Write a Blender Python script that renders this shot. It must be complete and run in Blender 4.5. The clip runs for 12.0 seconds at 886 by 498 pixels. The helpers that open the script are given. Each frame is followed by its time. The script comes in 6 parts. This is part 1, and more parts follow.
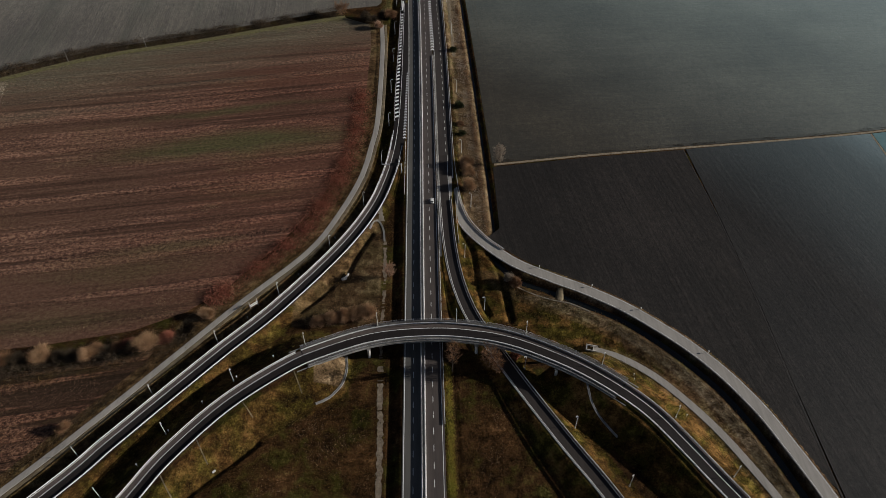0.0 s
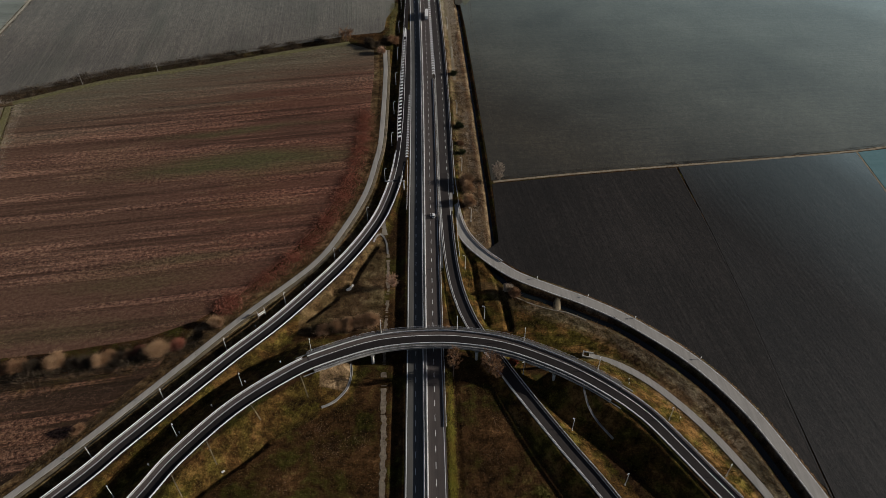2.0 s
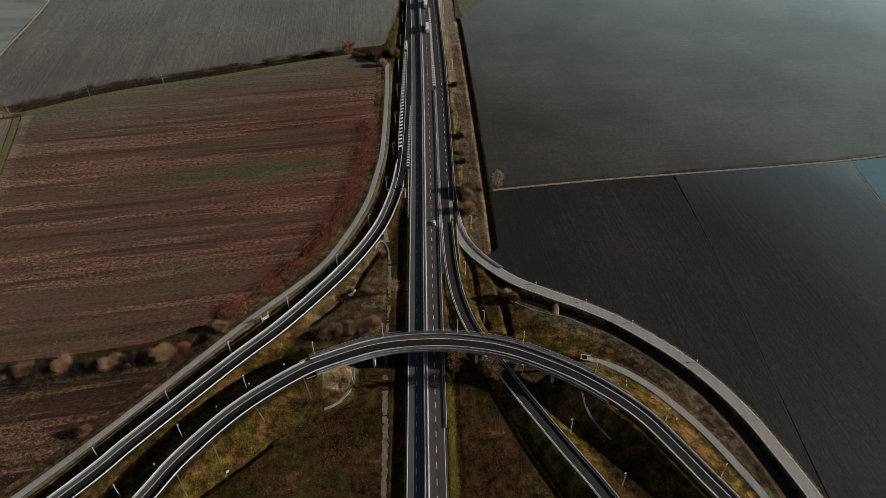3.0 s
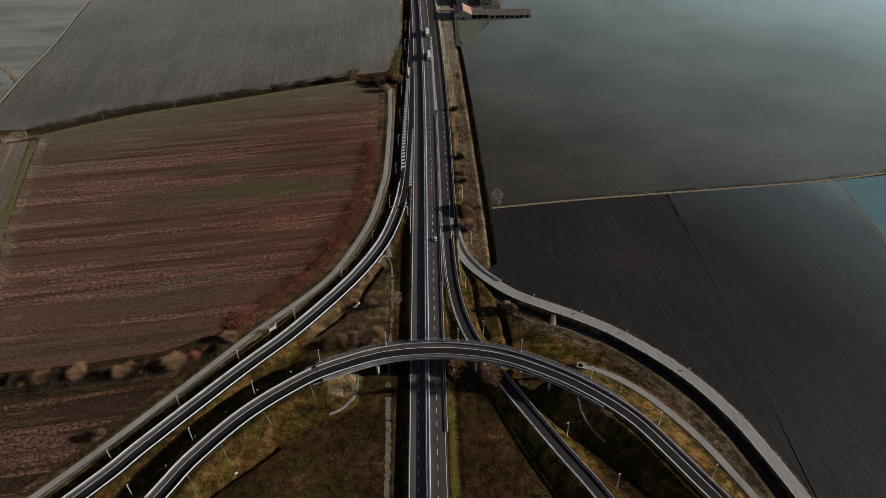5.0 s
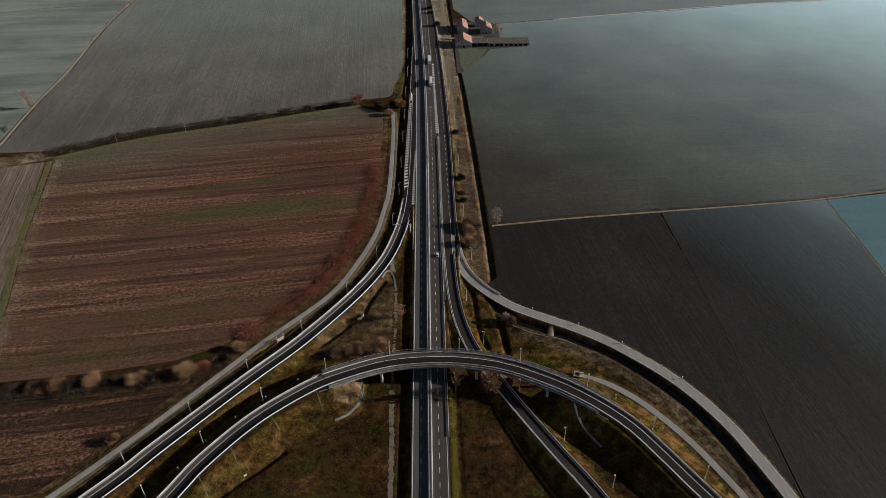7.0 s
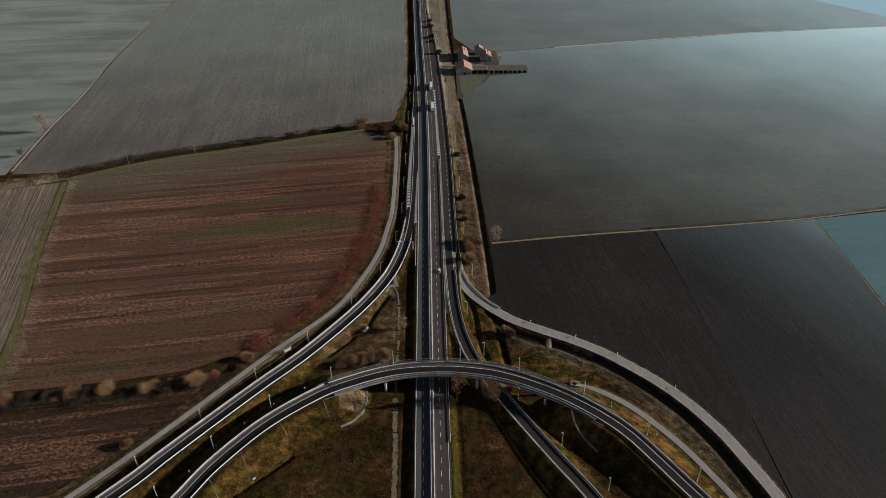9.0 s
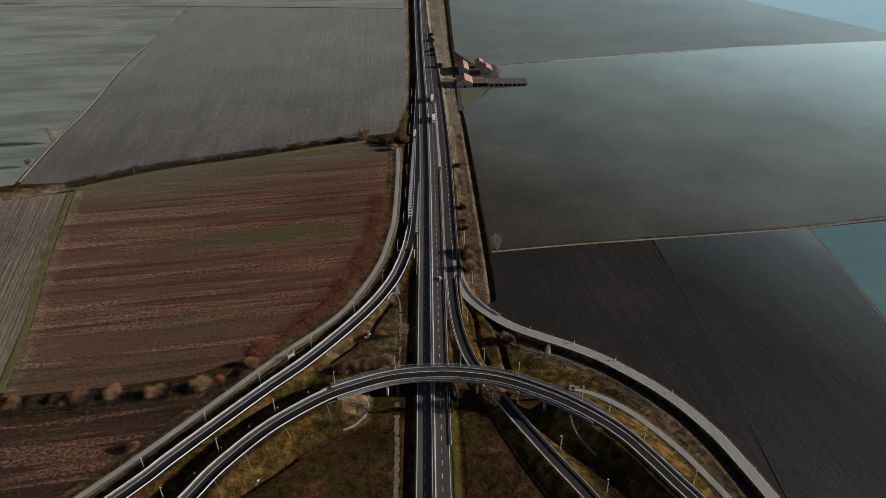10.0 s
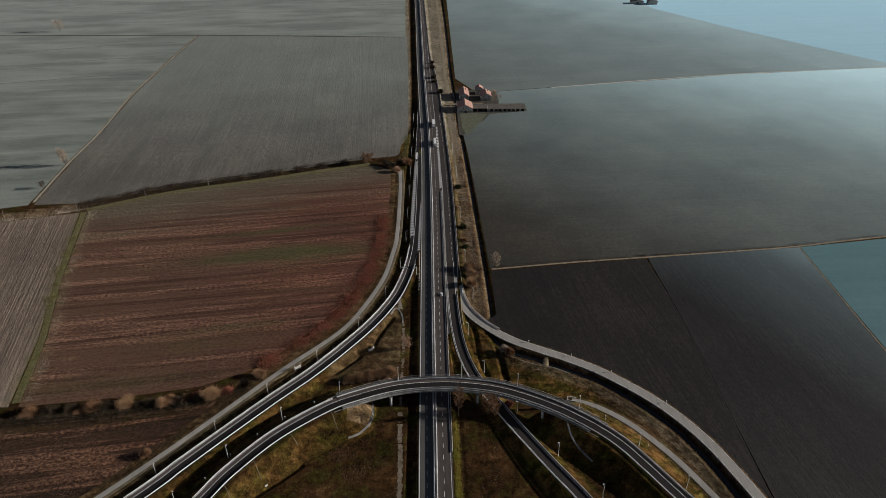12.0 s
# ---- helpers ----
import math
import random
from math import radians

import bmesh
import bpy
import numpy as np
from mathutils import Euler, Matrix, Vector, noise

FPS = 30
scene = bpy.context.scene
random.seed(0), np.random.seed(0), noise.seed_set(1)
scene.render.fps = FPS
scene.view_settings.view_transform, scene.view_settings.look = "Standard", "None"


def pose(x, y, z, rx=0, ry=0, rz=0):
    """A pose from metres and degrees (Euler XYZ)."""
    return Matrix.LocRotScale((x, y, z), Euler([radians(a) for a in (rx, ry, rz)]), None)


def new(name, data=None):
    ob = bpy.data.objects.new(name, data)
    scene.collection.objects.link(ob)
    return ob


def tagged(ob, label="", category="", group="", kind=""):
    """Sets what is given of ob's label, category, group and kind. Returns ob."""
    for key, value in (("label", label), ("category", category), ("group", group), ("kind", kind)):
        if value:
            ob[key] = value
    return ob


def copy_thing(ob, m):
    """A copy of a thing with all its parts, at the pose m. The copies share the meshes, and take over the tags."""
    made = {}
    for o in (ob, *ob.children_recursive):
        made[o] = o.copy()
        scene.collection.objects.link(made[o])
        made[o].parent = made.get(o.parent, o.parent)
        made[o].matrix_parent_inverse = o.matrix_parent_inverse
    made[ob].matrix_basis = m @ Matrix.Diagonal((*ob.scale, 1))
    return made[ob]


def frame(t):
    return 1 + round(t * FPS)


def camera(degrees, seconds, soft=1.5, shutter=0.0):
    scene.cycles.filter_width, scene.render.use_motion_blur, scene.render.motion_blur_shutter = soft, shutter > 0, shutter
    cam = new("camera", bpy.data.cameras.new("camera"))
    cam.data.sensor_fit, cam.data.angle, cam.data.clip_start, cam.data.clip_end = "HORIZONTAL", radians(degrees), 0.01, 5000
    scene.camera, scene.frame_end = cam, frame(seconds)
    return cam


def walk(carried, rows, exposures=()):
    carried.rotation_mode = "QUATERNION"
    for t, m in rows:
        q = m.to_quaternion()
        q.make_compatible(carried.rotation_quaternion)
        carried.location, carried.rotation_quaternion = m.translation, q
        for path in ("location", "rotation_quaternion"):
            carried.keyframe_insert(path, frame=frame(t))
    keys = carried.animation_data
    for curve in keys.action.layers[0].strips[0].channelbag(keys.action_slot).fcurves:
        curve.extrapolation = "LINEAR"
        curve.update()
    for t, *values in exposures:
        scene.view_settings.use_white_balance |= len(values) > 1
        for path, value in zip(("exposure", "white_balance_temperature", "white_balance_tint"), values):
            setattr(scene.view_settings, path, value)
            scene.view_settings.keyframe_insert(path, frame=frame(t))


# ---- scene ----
cam = camera(66.0, 12.0, soft=0.65)
# seconds, place in metres, yaw, pitch and roll in degrees
ROWS = [
    (0.0, 3.57, 0.00, 254.00, -1.702, -45.734, 0.177),
    (0.5, 3.35, -3.67, 254.76, -1.685, -45.136, 0.154),
    (1.0, 3.17, -7.37, 255.53, -1.689, -44.545, 0.147),
    (1.5, 2.97, -11.10, 256.30, -1.660, -43.955, 0.126),
    (2.0, 2.82, -14.92, 257.07, -1.634, -43.369, 0.088),
    (2.5, 2.71, -18.82, 257.85, -1.602, -42.790, 0.043),
    (3.0, 2.67, -22.78, 258.64, -1.562, -42.195, 0.006),
    (5.0, 2.67, -38.99, 261.90, -1.364, -39.755, -0.154),
    (5.5, 2.58, -43.08, 262.72, -1.325, -39.143, -0.168),
    (6.0, 2.41, -47.20, 263.53, -1.309, -38.536, -0.177),
    (6.5, 2.15, -51.34, 264.33, -1.294, -37.956, -0.183),
    (7.0, 1.86, -55.49, 265.13, -1.281, -37.375, -0.175),
    (9.0, 0.74, -72.14, 268.31, -1.252, -35.051, -0.149),
    (9.5, 0.48, -76.29, 269.10, -1.238, -34.477, -0.135),
    (10.0, 0.20, -80.43, 269.87, -1.210, -33.921, -0.126),
    (10.5, -0.05, -84.56, 270.67, -1.199, -33.350, -0.118),
    (11.0, -0.30, -88.70, 271.49, -1.191, -32.785, -0.109),
    (11.5, -0.56, -92.86, 272.31, -1.186, -32.245, -0.110),
    (12.0, -0.82, -97.02, 273.15, -1.178, -31.700, -0.116),
]
walk(cam, [(t, pose(x, y, z, 90 + pitch, 0, yaw) @ pose(0, 0, 0, 0, 0, roll)) for t, x, y, z, yaw, pitch, roll in ROWS])

# ---- world, sun, exposure ----
SUN_ELEV, SUN_AZ = 15.6, 4.0  # height, and degrees from +x towards +y
world = bpy.data.worlds.new("winter_sky")
scene.world = world
world.use_nodes = True
wn = world.node_tree.nodes
sky = wn.new("ShaderNodeTexSky")
sky.sky_type, sky.sun_disc = "NISHITA", False
sky.sun_elevation, sky.sun_rotation = radians(SUN_ELEV), radians(90 - SUN_AZ)
sky.air_density, sky.dust_density, sky.ozone_density = 0.45, 0.2, 1.0
wn["Background"].inputs["Strength"].default_value = 0.05
softer = wn.new("ShaderNodeHueSaturation")  # thin winter haze takes some blue out of the sky
softer.inputs["Saturation"].default_value = 0.7
world.node_tree.links.new(sky.outputs[0], softer.inputs["Color"])
world.node_tree.links.new(softer.outputs[0], wn["Background"].inputs["Color"])
sun = new("sun", bpy.data.lights.new("sun", "SUN"))
sun.data.energy, sun.data.angle, sun.data.color = 5.0, radians(0.6), (0.985, 0.935, 0.87)
sun_to = Vector((math.cos(radians(SUN_AZ)) * math.cos(radians(SUN_ELEV)), math.sin(radians(SUN_AZ)) * math.cos(radians(SUN_ELEV)), math.sin(radians(SUN_ELEV))))
sun.matrix_world = Matrix.Translation((300, 300, 400)) @ sun_to.to_track_quat("Z", "Y").to_matrix().to_4x4()
scene.view_settings.exposure = 0.23


# ---- materials ----
def material(name, rough=0.9, metal=0.0, spec=0.3):
    m = bpy.data.materials.new(name)
    m.use_nodes = True
    b = m.node_tree.nodes["Principled BSDF"]
    b.inputs["Roughness"].default_value, b.inputs["Metallic"].default_value = rough, metal
    b.inputs["Specular IOR Level"].default_value = spec
    return m, m.node_tree.nodes, m.node_tree.links, b


def ramp_of(nodes, links, value, stops):
    r = nodes.new("ShaderNodeValToRGB")
    while len(r.color_ramp.elements) < len(stops):
        r.color_ramp.elements.new(0.5)
    for e, (p, c) in zip(r.color_ramp.elements, stops):
        e.position, e.color = p, (*c, 1)
    links.new(value, r.inputs[0])
    return r.outputs[0]


def noise_of(nodes, links, vec, scale, detail=4.0, rough=0.6):
    n = nodes.new("ShaderNodeTexNoise")
    n.inputs["Scale"].default_value, n.inputs["Detail"].default_value, n.inputs["Roughness"].default_value = scale, detail, rough
    links.new(vec, n.inputs["Vector"])
    return n.outputs[0]


def mix_of(nodes, links, kind, fac, a, b):
    x = nodes.new("ShaderNodeMix")
    x.data_type, x.blend_type = "RGBA", kind
    for sock, val in ((x.inputs[0], fac), (x.inputs[6], a), (x.inputs[7], b)):
        if isinstance(val, (float, int)):
            sock.default_value = val
        elif isinstance(val, tuple):
            sock.default_value = (*val, 1)
        else:
            links.new(val, sock)
    return x.outputs[2]


def math_of(nodes, links, op, a, b=0.0):
    x = nodes.new("ShaderNodeMath")
    x.operation = op
    for sock, val in zip(x.inputs, (a, b)):
        if isinstance(val, (float, int)):
            sock.default_value = val
        else:
            links.new(val, sock)
    return x.outputs[0]


def coords(nodes, links, turn=0.0, scale=(1, 1, 1)):
    """Object coordinates, turned and then stretched."""
    tc, rot, mp = nodes.new("ShaderNodeTexCoord"), nodes.new("ShaderNodeMapping"), nodes.new("ShaderNodeMapping")
    rot.inputs["Rotation"].default_value, mp.inputs["Scale"].default_value = (0, 0, radians(-turn)), scale
    links.new(tc.outputs["Object"], rot.inputs["Vector"])
    links.new(rot.outputs[0], mp.inputs["Vector"])
    return mp.outputs[0]


def bump_to(nodes, links, b, height, strength, dist):
    bp = nodes.new("ShaderNodeBump")
    bp.inputs["Strength"].default_value, bp.inputs["Distance"].default_value = strength, dist
    links.new(height, bp.inputs["Height"])
    links.new(bp.outputs[0], b.inputs["Normal"])


def plain(name, dark, light, scale=1.0, rough=0.85, metal=0.0, spec=0.3, bump=0.3, dist=0.02):
    """A surface of two tones with coarse stains and fine grain."""
    m, n, l, b = material(name, rough, metal, spec)
    v = coords(n, l)
    big, small = noise_of(n, l, v, 0.15 * scale, 5), noise_of(n, l, v, 3.0 * scale, 5)
    s = math_of(n, l, "ADD", math_of(n, l, "MULTIPLY", big, 0.65), math_of(n, l, "MULTIPLY", small, 0.35))
    l.new(ramp_of(n, l, s, [(0.36, dark), (0.64, light)]), b.inputs["Base Color"])
    if bump:
        bump_to(n, l, b, small, bump, dist)
    return m


def soil(name, dark, mid, light, turn, furrow=0.0, stripe=0.0, gloss=0.6, spec=0.25, green=None, green_at=0.6, sheen=0.0, clods=0.3, row=0.75, bump=0.9, long=0.45, ior=1.5, upper=None, tint=(0.95, 0.97, 1.0), haze_sheen=None):
    """Farm land: broad tones, long streaks, tilled rows and clods; green is the colour of patchy regrowth."""
    m, n, l, b = material(name, gloss, 0.0, spec)
    flat, along, rows = coords(n, l), coords(n, l, turn, (0.04, 1, 1)), coords(n, l, turn, (0.012, 1, 1))
    big, clod, grit = noise_of(n, l, flat, 0.012, 4, 0.55), noise_of(n, l, coords(n, l, turn, (long, 1, 1)), 0.28, 6, 0.75), noise_of(n, l, coords(n, l, turn, (0.4 + long / 2, 1, 1)), 0.9, 5, 0.8)
    streak, fine = noise_of(n, l, along, 0.11, 5, 0.62), noise_of(n, l, rows, row, 2, 0.5)
    s, total = None, 0.0
    for tex, w in ((big, 0.25), (streak, 0.15 + stripe), (fine, 0.05 + furrow), (clod, clods), (grit, clods)):
        t = math_of(n, l, "MULTIPLY", tex, w)
        s, total = (math_of(n, l, "ADD", s, t) if s else t), total + w
    s = math_of(n, l, "DIVIDE", s, total)
    col = ramp_of(n, l, s, [(0.40, dark), (0.50, mid), (0.61, light)])
    if green:
        g = math_of(n, l, "ADD", math_of(n, l, "MULTIPLY", noise_of(n, l, coords(n, l, turn, (0.25, 1, 1)), 0.03, 4), 0.7), math_of(n, l, "MULTIPLY", clod, 0.3))
        gm = ramp_of(n, l, g, [(green_at - 0.04, (0, 0, 0)), (green_at + 0.09, (0.75, 0.75, 0.75))])
        col = mix_of(n, l, "MIX", gm, col, green)
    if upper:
        # haze put into the colour: a paler tone beyond a line across the field
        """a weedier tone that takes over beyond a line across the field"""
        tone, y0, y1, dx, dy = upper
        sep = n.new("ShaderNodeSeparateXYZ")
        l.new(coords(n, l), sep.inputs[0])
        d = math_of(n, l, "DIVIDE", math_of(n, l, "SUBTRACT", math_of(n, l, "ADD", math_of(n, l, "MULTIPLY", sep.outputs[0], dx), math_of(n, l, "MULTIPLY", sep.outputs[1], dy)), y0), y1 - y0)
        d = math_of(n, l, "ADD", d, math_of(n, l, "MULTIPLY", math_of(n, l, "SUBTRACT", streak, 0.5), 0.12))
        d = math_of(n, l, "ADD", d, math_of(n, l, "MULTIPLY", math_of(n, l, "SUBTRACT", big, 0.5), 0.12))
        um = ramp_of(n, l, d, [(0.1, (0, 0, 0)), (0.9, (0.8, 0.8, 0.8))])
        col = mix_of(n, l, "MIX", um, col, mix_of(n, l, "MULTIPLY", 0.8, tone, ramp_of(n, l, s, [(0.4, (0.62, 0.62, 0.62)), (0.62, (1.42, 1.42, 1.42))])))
    l.new(col, b.inputs["Base Color"])
    b.inputs["IOR"].default_value = ior
    # Sheen, with the blue specular tint below, imitates haze over the land.
    b.inputs["Sheen Weight"].default_value, b.inputs["Sheen Roughness"].default_value = sheen, 0.6
    b.inputs["Sheen Tint"].default_value = (*tint, 1)
    if haze_sheen:
        # blue sheen standing in for haze, which thickens across the field
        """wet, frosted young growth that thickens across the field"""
        most, y0, y1, dx, dy = haze_sheen
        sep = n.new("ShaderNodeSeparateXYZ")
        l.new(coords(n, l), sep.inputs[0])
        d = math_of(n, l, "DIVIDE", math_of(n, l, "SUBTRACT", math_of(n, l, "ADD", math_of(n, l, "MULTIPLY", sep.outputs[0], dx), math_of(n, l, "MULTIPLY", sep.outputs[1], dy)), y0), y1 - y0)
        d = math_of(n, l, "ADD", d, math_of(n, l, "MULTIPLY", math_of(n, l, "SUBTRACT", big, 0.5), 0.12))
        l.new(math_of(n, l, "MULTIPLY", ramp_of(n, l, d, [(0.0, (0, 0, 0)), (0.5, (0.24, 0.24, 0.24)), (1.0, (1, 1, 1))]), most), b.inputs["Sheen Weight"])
    b.inputs["Specular Tint"].default_value = (0.6, 0.87, 1.0, 1)
    h = math_of(n, l, "ADD", math_of(n, l, "MULTIPLY", clod, 0.8), math_of(n, l, "MULTIPLY", fine, 0.25 + 2 * furrow))
    h = math_of(n, l, "ADD", h, math_of(n, l, "MULTIPLY", grit, 0.35))
    bump_to(n, l, b, h, bump, 0.8)
    return m


def stubble_soil(name, turn, smooth, rough, olive, weeds=(), upper=None, share=0.5, clay_from=175.0):
    """Harrowed land with broken strips of rough stubble and clods between smoother, weedy ones; weeds holds green strips (across, half width, along, half length, strength)."""
    m, n, l, b = material(name, 0.85, 0.0, 0.12)
    mul = lambda a, k: math_of(n, l, "MULTIPLY", a, k)
    add = lambda a, k: math_of(n, l, "ADD", a, k)
    across = coords(n, l, turn)
    band, thin = noise_of(n, l, coords(n, l, turn, (0.045, 1, 1)), 0.078, 4, 0.6), noise_of(n, l, coords(n, l, turn, (0.05, 1, 1)), 0.34, 3, 0.6)
    blot, clod, grit = noise_of(n, l, coords(n, l, turn, (0.45, 1, 1)), 0.022, 4, 0.6), noise_of(n, l, coords(n, l, turn, (0.75, 1, 1)), 0.62, 4, 0.7), noise_of(n, l, across, 1.1, 4, 0.85)
    tone = add(add(mul(clod, 0.5), mul(grit, 0.35)), mul(thin, 0.15))
    low = ramp_of(n, l, tone, [(0.34, smooth[0]), (0.5, smooth[1]), (0.68, smooth[2])])
    high = ramp_of(n, l, tone, [(0.42, rough[0]), (0.5, rough[1]), (0.575, rough[2])])
    k = add(add(mul(band, 0.62), mul(blot, 0.2)), mul(thin, 0.18))
    strips = ramp_of(n, l, k, [(share - 0.022, (0, 0, 0)), (share + 0.028, (1, 1, 1))])
    col = mix_of(n, l, "MIX", strips, low, high)
    sep = n.new("ShaderNodeSeparateXYZ")
    l.new(across, sep.inputs[0])
    # damp dark drill lines, and clay that turns redder along the rows
    lines = noise_of(n, l, coords(n, l, turn, (0.02, 1, 1)), 0.16, 3, 0.7)
    col = mix_of(n, l, "MULTIPLY", 1.0, col, ramp_of(n, l, add(mul(lines, 0.8), mul(blot, 0.2)), [(0.40, (0.58, 0.56, 0.56)), (0.49, (1, 1, 1))]))
    reach_x = add(add(sep.outputs[0], mul(math_of(n, l, "SUBTRACT", blot, 0.5), 260.0)), mul(math_of(n, l, "SUBTRACT", lines, 0.5), 160.0))
    clay = ramp_of(n, l, math_of(n, l, "DIVIDE", add(reach_x, clay_from), 150.0), [(0.0, (1.17, 1.19, 1.15)), (0.5, (1.04, 1.0, 0.98)), (1.0, (1.09, 0.915, 0.875))])
    col = mix_of(n, l, "MULTIPLY", 1.0, col, clay)
    wob = add(sep.outputs[1], mul(math_of(n, l, "SUBTRACT", blot, 0.5), 26.0))
    g = mul(math_of(n, l, "SUBTRACT", add(mul(blot, 0.6), mul(clod, 0.4)), 0.47), 2.2)
    for at, half, mid, reach, strong in weeds:
        d, e = math_of(n, l, "DIVIDE", math_of(n, l, "SUBTRACT", wob, at), half), math_of(n, l, "DIVIDE", math_of(n, l, "SUBTRACT", sep.outputs[0], mid), reach)
        g = add(g, mul(math_of(n, l, "POWER", 2.718, mul(add(mul(d, d), mul(e, e)), -1.0)), strong))
    green = mix_of(n, l, "MULTIPLY", 1.0, olive, ramp_of(n, l, tone, [(0.36, (0.45, 0.45, 0.45)), (0.62, (1.8, 1.8, 1.8))]))
    col = mix_of(n, l, "MIX", ramp_of(n, l, g, [(0.15, (0, 0, 0)), (0.95, (0.85, 0.85, 0.85))]), col, green)
    if upper:
        shade, y0, y1 = upper
        flat = n.new("ShaderNodeSeparateXYZ")
        l.new(coords(n, l), flat.inputs[0])
        d = math_of(n, l, "DIVIDE", math_of(n, l, "SUBTRACT", math_of(n, l, "SUBTRACT", flat.outputs[1], mul(flat.outputs[0], 0.33)), y0), y1 - y0)
        d = add(add(d, mul(math_of(n, l, "SUBTRACT", band, 0.5), 1.6)), mul(math_of(n, l, "SUBTRACT", blot, 0.5), 0.8))
        weedy = mix_of(n, l, "MULTIPLY", 1.0, shade, ramp_of(n, l, tone, [(0.38, (0.5, 0.5, 0.5)), (0.62, (1.6, 1.6, 1.6))]))
        col = mix_of(n, l, "MIX", ramp_of(n, l, d, [(0.0, (0, 0, 0)), (1.0, (0.9, 0.9, 0.9))]), col, weedy)
    l.new(col, b.inputs["Base Color"])
    bump_to(n, l, b, mul(add(clod, mul(grit, 0.4)), add(mul(strips, 0.8), 0.25)), 1.0, 1.1)
    return m


def verge(name):
    """Rough winter grass and earth; the attribute 'lush' turns it to green grass, 'bare' to earth and dead reeds, 'dry' to pale straw."""
    m, n, l, b = material(name, 0.95, 0.0, 0.04)
    v = coords(n, l)
    big, mid, small = noise_of(n, l, v, 0.03, 5), noise_of(n, l, v, 0.22, 6, 0.72), noise_of(n, l, v, 1.3, 6, 0.8)
    s = math_of(n, l, "ADD", math_of(n, l, "MULTIPLY", big, 0.3), math_of(n, l, "MULTIPLY", mid, 0.45))
    s = math_of(n, l, "ADD", s, math_of(n, l, "MULTIPLY", small, 0.3))
    s = math_of(n, l, "SUBTRACT", s, 0.005)
    base = ramp_of(n, l, s, [(0.41, (0.0062, 0.0033, 0.0017)), (0.49, (0.030, 0.0155, 0.0062)), (0.57, (0.074, 0.037, 0.0145)), (0.65, (0.215, 0.115, 0.05))])
    lush = ramp_of(n, l, s, [(0.42, (0.009, 0.006, 0.0018)), (0.53, (0.056, 0.043, 0.0075)), (0.64, (0.22, 0.16, 0.036))])
    olive = ramp_of(n, l, s, [(0.41, (0.005, 0.0043, 0.0013)), (0.49, (0.0195, 0.0165, 0.0038)), (0.58, (0.048, 0.041, 0.009)), (0.66, (0.145, 0.118, 0.038))])
    hue = ramp_of(n, l, math_of(n, l, "ADD", math_of(n, l, "MULTIPLY", noise_of(n, l, v, 0.055, 4, 0.6), 0.8), math_of(n, l, "MULTIPLY", mid, 0.2)), [(0.49, (0, 0, 0)), (0.59, (1, 1, 1))])
    base = mix_of(n, l, "MIX", hue, base, olive)
    bare = ramp_of(n, l, s, [(0.42, (0.035, 0.023, 0.012)), (0.53, (0.13, 0.085, 0.045)), (0.64, (0.36, 0.255, 0.15))])
    rust = ramp_of(n, l, s, [(0.40, (0.012, 0.007, 0.0026)), (0.50, (0.070, 0.035, 0.010)), (0.61, (0.25, 0.13, 0.042))])
    lush = mix_of(n, l, "MIX", ramp_of(n, l, noise_of(n, l, v, 0.085, 4, 0.6), [(0.45, (0, 0, 0)), (0.56, (0.9, 0.9, 0.9))]), lush, rust)
    dry = ramp_of(n, l, s, [(0.40, (0.085, 0.07, 0.048)), (0.52, (0.20, 0.17, 0.12)), (0.64, (0.40, 0.35, 0.26))])
    out = base
    for key, col in (("lush", lush), ("bare", bare), ("dry", dry)):
        a = n.new("ShaderNodeAttribute")
        a.attribute_name = key
        f = n.new("ShaderNodeClamp")
        l.new(math_of(n, l, "MULTIPLY", a.outputs["Fac"], math_of(n, l, "MULTIPLY", mid, 2.2)), f.inputs[0])
        out = mix_of(n, l, "MIX", f.outputs[0], out, col)
    l.new(out, b.inputs["Base Color"])
    bump_to(n, l, b, math_of(n, l, "ADD", small, math_of(n, l, "MULTIPLY", mid, 3.0)), 0.55, 0.6)
    return m


def asphalt(name, dark, light, spec=0.35):
    m, n, l, b = material(name, 0.8, 0.0, spec)
    v = coords(n, l)
    big, small, patch = noise_of(n, l, v, 0.05, 4), noise_of(n, l, v, 6.0, 4), noise_of(n, l, coords(n, l, 0, (1, 0.06, 1)), 0.9, 3)
    s = math_of(n, l, "ADD", math_of(n, l, "MULTIPLY", big, 0.4), math_of(n, l, "MULTIPLY", small, 0.25))
    s = math_of(n, l, "ADD", s, math_of(n, l, "MULTIPLY", patch, 0.35))
    l.new(ramp_of(n, l, s, [(0.36, dark), (0.64, light)]), b.inputs["Base Color"])
    bump_to(n, l, b, small, 0.2, 0.01)
    return m


VERGE = verge("winter_verge")
ASPHALT = asphalt("asphalt_worn", (0.040, 0.032, 0.029), (0.076, 0.061, 0.054))
ASPHALT_PALE = asphalt("asphalt_pale", (0.058, 0.056, 0.05), (0.105, 0.1, 0.09))
ASPHALT_DARK = asphalt("asphalt_dark", (0.014, 0.0118, 0.0115), (0.027, 0.0225, 0.0215), 0.12)
LANE_GREY = asphalt("service_lane_surface", (0.22, 0.205, 0.185), (0.36, 0.335, 0.30))
PAINT = plain("road_paint", (0.7, 0.7, 0.68), (0.88, 0.87, 0.85), 1.0, 0.7, bump=0.1)
CONCRETE = plain("concrete", (0.15, 0.143, 0.132), (0.36, 0.343, 0.315), 1.5, 0.85)
STEEL = plain("galvanised_steel", (0.55, 0.55, 0.55), (0.78, 0.78, 0.77), 2.0, 0.5, 0.1, bump=0.05)
